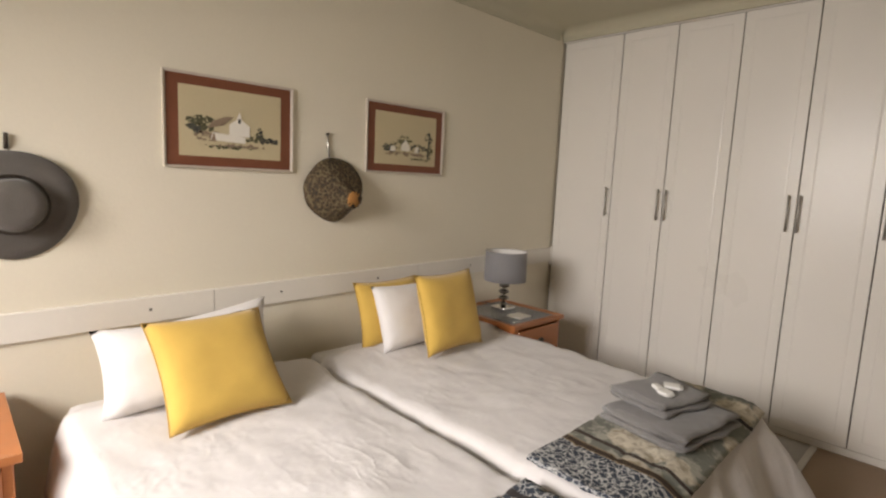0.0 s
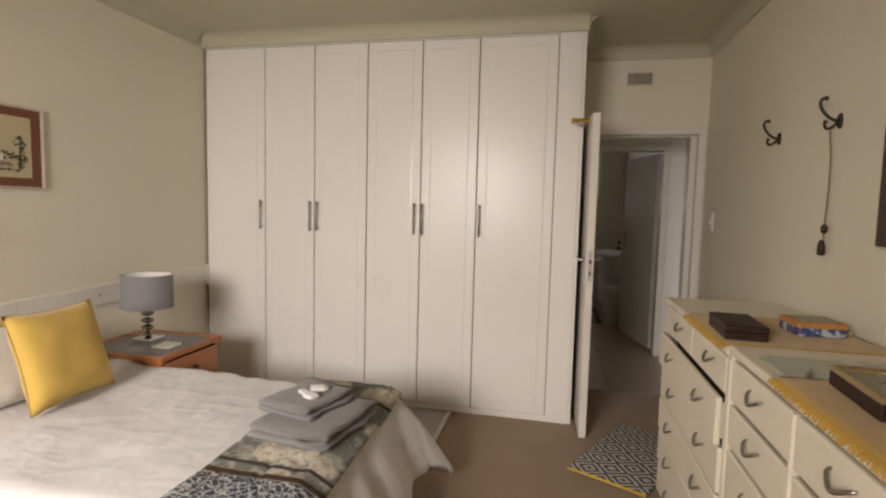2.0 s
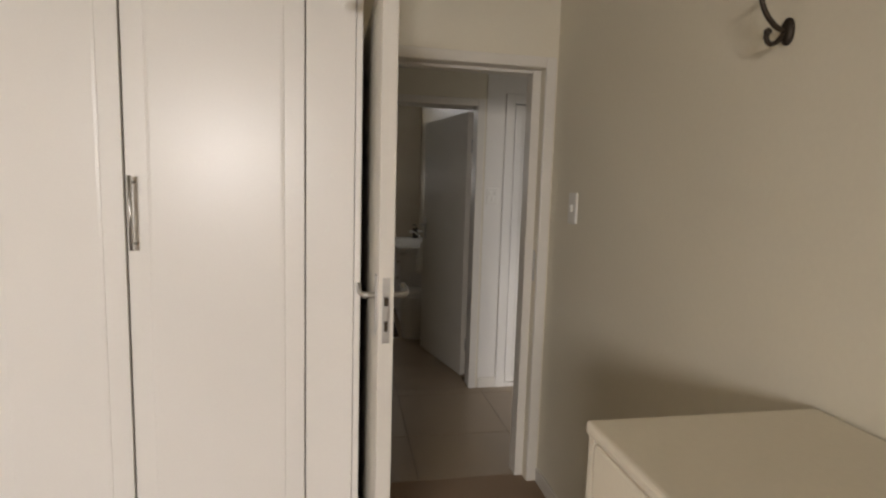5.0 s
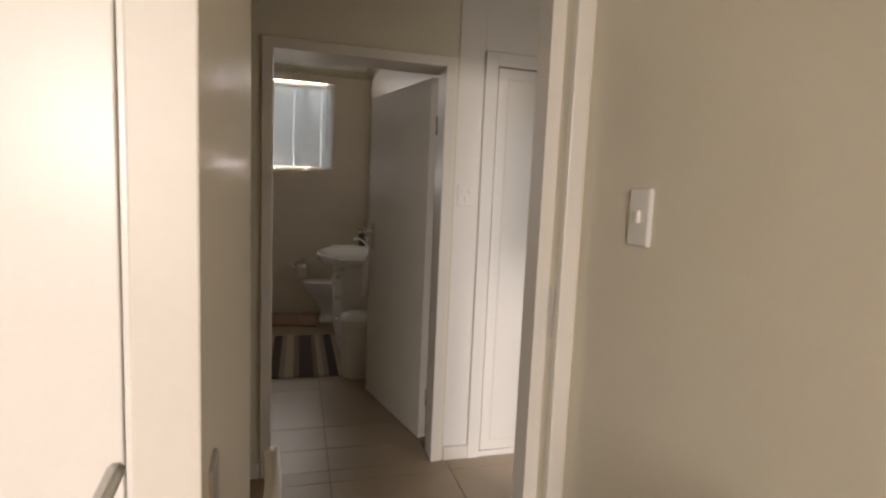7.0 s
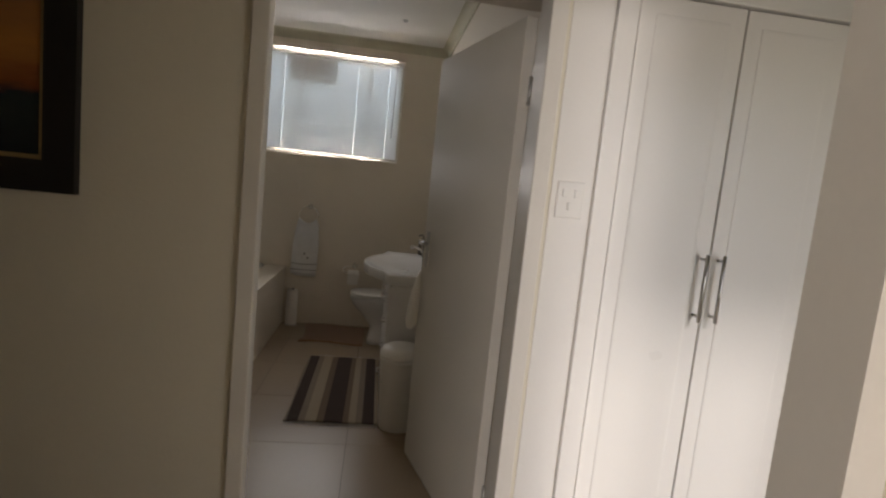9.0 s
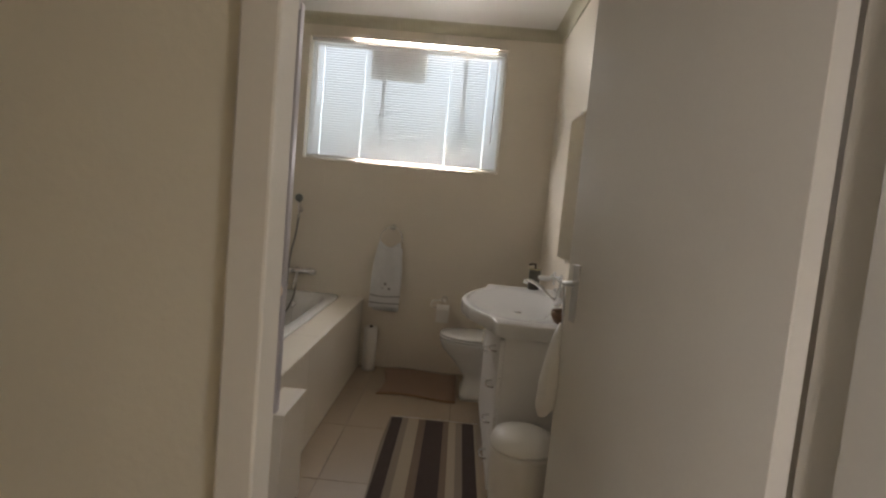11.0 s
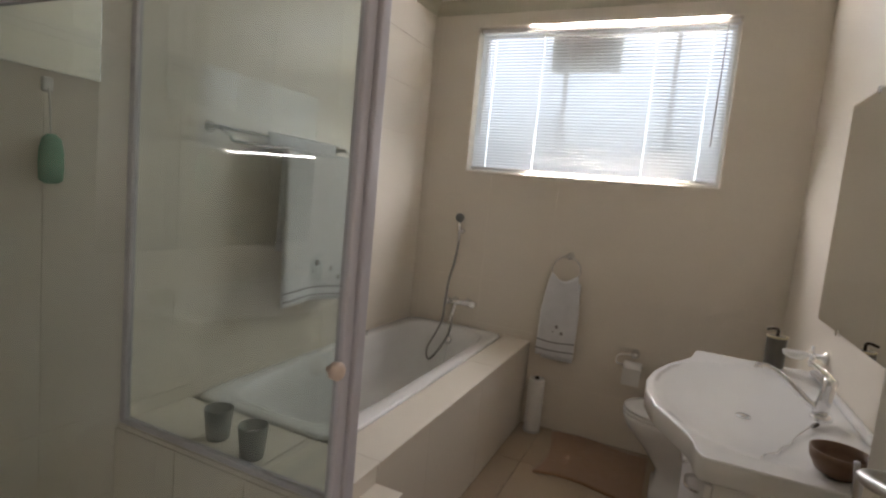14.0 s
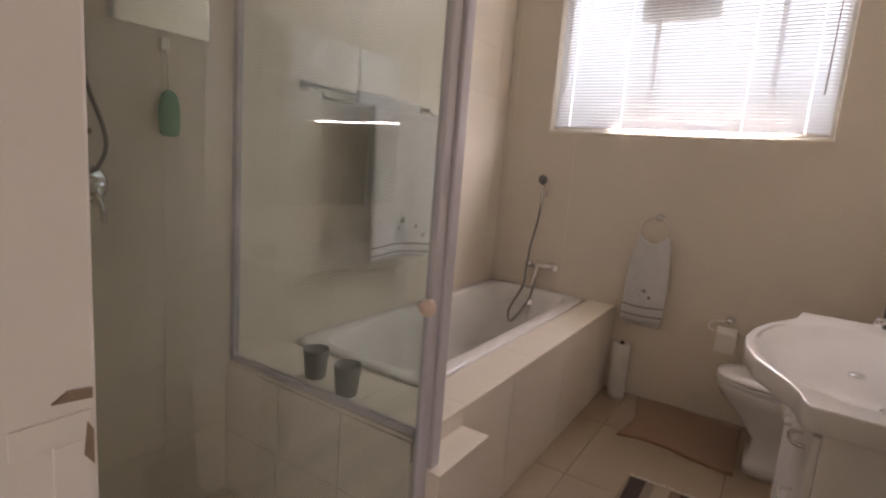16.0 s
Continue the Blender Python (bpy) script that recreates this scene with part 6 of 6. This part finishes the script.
part("body", turned([(0.021, 0), (0.0205, 0.05), (0.019, 0.10), (0.021, 0.112), (0.016, 0.122), (0.004, 0.125)], (tapx - 0.006, tapy, 0.868), (0.14, 0, 1)), CHROME, tb, "", True)
part("spout", tube(bend([(tapx - 0.012, tapy, 0.885), (tapx - 0.05, tapy + 0.006, 0.912), (tapx - 0.11, tapy + 0.014, 0.962), (tapx - 0.155, tapy + 0.020, 0.984), (tapx - 0.178, tapy + 0.024, 0.983)]), [0.012] * 12 + [0.0095] * 13), CHROME, tb, "", True)
part("aerator", turned([(0.006, -0.014), (0.012, -0.010), (0.013, 0.008), (0.005, 0.013)], (tapx - 0.180, tapy + 0.024, 0.978), (-0.4, 0, -1), 14), CHROME, tb, "", True)
part("lever", tube(bend([(tapx + 0.010, tapy, 0.985), (tapx - 0.015, tapy + 0.02, 1.004), (tapx - 0.045, tapy + 0.045, 1.018)]), [0.010] * 6 + [0.007] * 7, 10), CHROME, tb, "", True)
cw = thing("wooden_bowl", (1.60, 7.60, 0.861), "brown wooden bowl on the corner of the washbasin", "bowl")
part("shell", loft([oval(1.60, 7.60, z, r, r, 2, 26) for z, r in ((0.861, 0.028), (0.872, 0.048), (0.90, 0.062), (0.922, 0.064), (0.922, 0.060), (0.90, 0.056), (0.875, 0.03))]), COCONUT, cw, "", True)
px_, py_, pz_ = 1.600, 8.598, 0.8615
dsp = thing("soap_dispenser", (px_, py_, pz_), "dark cylindrical soap dispenser with a pale rim on the washbasin", "dispenser")
part("body", lathe(px_, py_, [(0.034, pz_), (0.037, pz_ + 0.004), (0.037, pz_ + 0.125), (0.034, pz_ + 0.13)]), DISPENSER, dsp, "", True)
part("rim", ring_bar((px_, py_, pz_ + 0.128), (1, 0, 0), (0, 1, 0), 0.035, 0.005, 28), PAPER, dsp, "", True)
part("pump", tube(bend([(px_, py_, pz_ + 0.125), (px_, py_, pz_ + 0.155), (px_ - 0.015, py_, pz_ + 0.16), (px_ - 0.04, py_, pz_ + 0.152)]), 0.006), IRON, dsp, "", True)
sh2 = thing("wall_soap_holder", (BE, 8.50, 0.95), "chrome wall bracket holding a white soap dish", "soap dish")
part("rose", turned([(0.026, 0), (0.024, 0.010), (0.010, 0.02), (0.009, 0.06)], (BE, 8.50, 0.955), (-1, 0, 0)), CHROME, sh2, "", True)
part("cross", tube([(BE - 0.05, 8.50, 0.915), (BE - 0.05, 8.50, 0.995)], 0.007, 8, tube([(BE - 0.05, 8.46, 0.955), (BE - 0.05, 8.54, 0.955)], 0.007, 8)), CHROME, sh2, "", True)
part("dish", loft([oval(BE - 0.105, 8.50, z, r * 0.8, r * 0.65, 2, 24) for z, r in ((0.935, 0.03), (0.945, 0.05), (0.962, 0.055), (0.962, 0.05), (0.948, 0.03))]), CERAMIC, sh2, "", True)

mi = thing("wall_mirror", (BE, 8.1, 1.07), "frameless rectangular mirror over the washbasin", "mirror")
part("glass", box(BE - 0.010, BE - 0.002, 7.40, 8.70, 1.075, 1.935, 0.002), MIRROR, mi)
for y in (7.7, 8.4):
    for z in (1.075, 1.935):
        part("clip", box(BE - 0.014, BE, y - 0.012, y + 0.012, z - 0.012, z + 0.012, 0.003), CHROME, mi)

bn = thing("bin", (1.425, 7.30, 0), "tall white plastic bin with a domed lid", "bin")
part("body", loft([oval(1.425, 7.30, z, r, r, 2.2, 32) for z, r in ((0.0, 0.100), (0.01, 0.106), (0.40, 0.125), (0.41, 0.128), (0.43, 0.128))]), PLASTIC, bn, "", True)
part("lid", loft([oval(1.425, 7.30, z, r, r, 2.2, 32) for z, r in ((0.432, 0.130), (0.445, 0.130), (0.475, 0.115), (0.492, 0.08), (0.498, 0.02))]), PLASTIC, bn, "", True)

sm = thing("shower_mirror", (BW, 7.0, 1.68), "small mirror hung on the tiled shower wall", "mirror")
part("glass", box(BW + 0.004, BW + 0.012, 6.848, 7.162, 1.68, 2.10, 0.002), MIRROR, sm)
part("backing", box(BW, BW + 0.004, 6.852, 7.158, 1.684, 2.096), PLASTIC, sm)

# ---- bathroom rugs ----
rg = thing("bath_rug", (1.05, 7.85, 0), "striped brown, taupe and cream bath rug with fringed ends", "rug")
part("rug_body", sheet(40, 60, lambda u, v: (0.78 + 0.54 * u + 0.006 * math.sin(7 * v), 7.285 + 1.15 * v, 0.012 + 0.003 * noise.noise((u * 12, v * 20, 2.0))), 0.010), BATHRUG, rg, "", True)
bm = bmesh.new()
r = random.Random(5)
for i in range(90):
    x = 0.782 + 0.536 * (i + 0.5) / 90
    for y, s in ((7.286, -1), (8.434, 1)):
        tube([(x, y, 0.008), (x + r.uniform(-0.006, 0.006), y + s * 0.02, 0.004), (x + r.uniform(-0.012, 0.012), y + s * r.uniform(0.03, 0.045), 0.003)], 0.0016, 4, bm)
part("fringe", bm, SHAGEDGE, rg, "pale fringe")
solo("bath_mat", sheet(30, 30, lambda u, v: (0.63 + 0.55 * u + 0.03 * math.sin(4 * v) * (1 - u), 8.80 + 0.56 * v + 0.03 * math.sin(5 * u), 0.012 + 0.003 * noise.noise((u * 14, v * 14, 6.0))), 0.010), MAT, "tan bath mat on the tiles before the toilet", "mat", (0.9, 9.0, 0), smooth=True)

# ---- bathroom window blind ----
BY = BN + 0.045
bl = thing("venetian_blind", ((WX0 + WX1) / 2, BY, WZ0), "closed white venetian blind in the bathroom window", "blind")
part("head_rail", box(WX0 + 0.01, WX1 - 0.012, BY - 0.018, BY + 0.022, WZ1 - 0.032, WZ1 - 0.006, 0.002), LAMINATE, bl)
part("bottom_rail", box(WX0 + 0.012, WX1 - 0.016, BY - 0.012, BY + 0.014, WZ0 + 0.022, WZ0 + 0.036, 0.003), LAMINATE, bl)
n_slats = 46
step = (WZ1 - 0.045 - WZ0 - 0.045) / (n_slats - 1)
CORDS = (-0.062, 0.260, 0.925, 1.220)
stops = [WX0 + 0.018] + [x + o for x in CORDS for o in (-0.004, 0.004)] + [WX1 - 0.020]
tilt = radians(54)
slat_mesh = bpy.data.meshes.new("slat")
bmesh_slat = bmesh.new()
rows = []
for x in stops:
    row = []
    for k in range(5):
        a = -0.0125 + 0.00625 * k
        bow = 0.0022 * (1 - (a / 0.0125) ** 2)
        row.append(bmesh_slat.verts.new((x, BY + a * math.cos(tilt) - bow * math.sin(tilt), a * math.sin(tilt) + bow * math.cos(tilt))))
    rows.append(row)
for m in range(len(rows) - 1):
    for k in range(4):
        # the ladder cords pass through a slot in the middle of each slat
        if m % 2 == 0 or k in (0, 3):
            bmesh_slat.faces.new((rows[m][k], rows[m + 1][k], rows[m + 1][k + 1], rows[m][k + 1]))
bmesh_slat.to_mesh(slat_mesh)
bmesh_slat.free()
slat_mesh.materials.append(BLIND)
for i in range(n_slats):
    ob = new("slat", slat_mesh)
    ob.parent = bl
    ob.location = (-ORIGIN[bl][0], -ORIGIN[bl][1], -ORIGIN[bl][2] + WZ0 + 0.045 + step * i)
for x in CORDS:
    part("cord", tube([(x, BY - 0.014, WZ0 + 0.03), (x, BY - 0.014, WZ1 - 0.02)], 0.0016, 5), PLASTIC, bl, "", True)
part("wand", tube([(1.282, BY - 0.03, WZ1 - 0.03), (1.274, BY - 0.032, WZ0 + 0.23)], 0.004, 6), ALU, bl, "", True)
part("pull_cord", tube(bend([(-0.115, BY - 0.03, WZ1 - 0.03), (-0.113, BY - 0.032, WZ0 + 0.5), (-0.112, BY - 0.032, WZ0 + 0.25)]), 0.002, 5), PLASTIC, bl, "", True)
solo("window_sill", box(WX0, WX1, BN - 0.004, BN + 0.10, WZ0 - 0.012, WZ0 + 0.004, 0.003), WTILE, "", "sill", kind="structure")
solo("outdoor_unit", box(0.28, 0.72, BN + 0.161, BN + 0.24, 2.30, 2.58, 0.012), OUTWALL, "grey box fixed outside the bathroom window", "outdoor box")
solo("ceiling_spot", turned([(0.022, 0), (0.020, 0.006), (0.010, 0.014)], (1.30, 8.67, BZ), (0, 0, -1)), STEEL, "small round fitting in the bathroom ceiling", "ceiling fitting", (1.30, 8.67, BZ))

# ---- tiles, piece by piece ----
def tile_mesh(w, d, h, g):
    me = bpy.data.meshes.new("tile")
    b = box(g, w - g, g, d - g, -h, 0)
    top = [f for f in b.faces if all(v.co.z > -1e-6 for v in f.verts)]
    bmesh.ops.inset_region(b, faces=top, thickness=0.002)
    for f in top:
        for v in f.verts:
            v.co.z += 0.0008
    bmesh.ops.recalc_face_normals(b, faces=b.faces)
    b.to_mesh(me)
    b.free()
    return me


def lay(parent, u0, u1, v0, v1, pu, pv, ou, ov, put, mat, gap=0.0006):
    """Tiles over a rectangle from the joint lines ou, ov; edge tiles are cut."""
    kinds = {}
    i = math.floor((u0 - ou) / pu)
    while ou + i * pu < u1 - 0.004:
        a, b = max(u0, ou + i * pu), min(u1, ou + (i + 1) * pu)
        j = math.floor((v0 - ov) / pv)
        while ov + j * pv < v1 - 0.004:
            c, d = max(v0, ov + j * pv), min(v1, ov + (j + 1) * pv)
            if b - a > 0.008 and d - c > 0.008:
                key = (round(b - a, 3), round(d - c, 3))
                if key not in kinds:
                    kinds[key] = tile_mesh(*key, 0.0035, gap)
                    kinds[key].materials.append(mat)
                ob = new("tile", kinds[key])
                ob.parent = parent
                ob.matrix_local = put(a, c)
            j += 1
        i += 1


def on_floor(a, c):
    return Matrix.Translation((a, c, -0.0005))


def on_north(a, c):
    return Matrix(((1, 0, 0, a), (0, 0, -1, BN - 0.0012), (0, 1, 0, c), (0, 0, 0, 1)))


def on_west(a, c):
    return Matrix(((0, 0, 1, BW + 0.0012), (1, 0, 0, a), (0, 1, 0, c), (0, 0, 0, 1)))


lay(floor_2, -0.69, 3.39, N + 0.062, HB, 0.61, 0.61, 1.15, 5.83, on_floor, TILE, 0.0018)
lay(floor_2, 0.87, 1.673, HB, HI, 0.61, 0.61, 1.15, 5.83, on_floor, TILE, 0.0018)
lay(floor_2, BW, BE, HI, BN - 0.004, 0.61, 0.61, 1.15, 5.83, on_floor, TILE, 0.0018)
lay(wall_bn, BW + 0.005, BE, 0.0, WZ0 - 0.013, 0.45, 0.30, 0.01, 0.0, on_north, WTILE)
lay(wall_bn, BW + 0.005, WX0 - 0.002, WZ0 - 0.013, BZ, 0.45, 0.30, 0.01, 0.0, on_north, WTILE)
lay(wall_bn, WX1 + 0.002, BE, WZ0 - 0.013, BZ, 0.45, 0.30, 0.01, 0.0, on_north, WTILE)
lay(wall_bn, WX0 - 0.002, WX1 + 0.002, WZ1 + 0.002, BZ, 0.45, 0.30, 0.01, 0.0, on_north, WTILE)
lay(wall_bw, HI + 0.002, BN - 0.004, 0.0, BZ, 0.45, 0.30, 7.01, 0.0, on_west, WTILE)
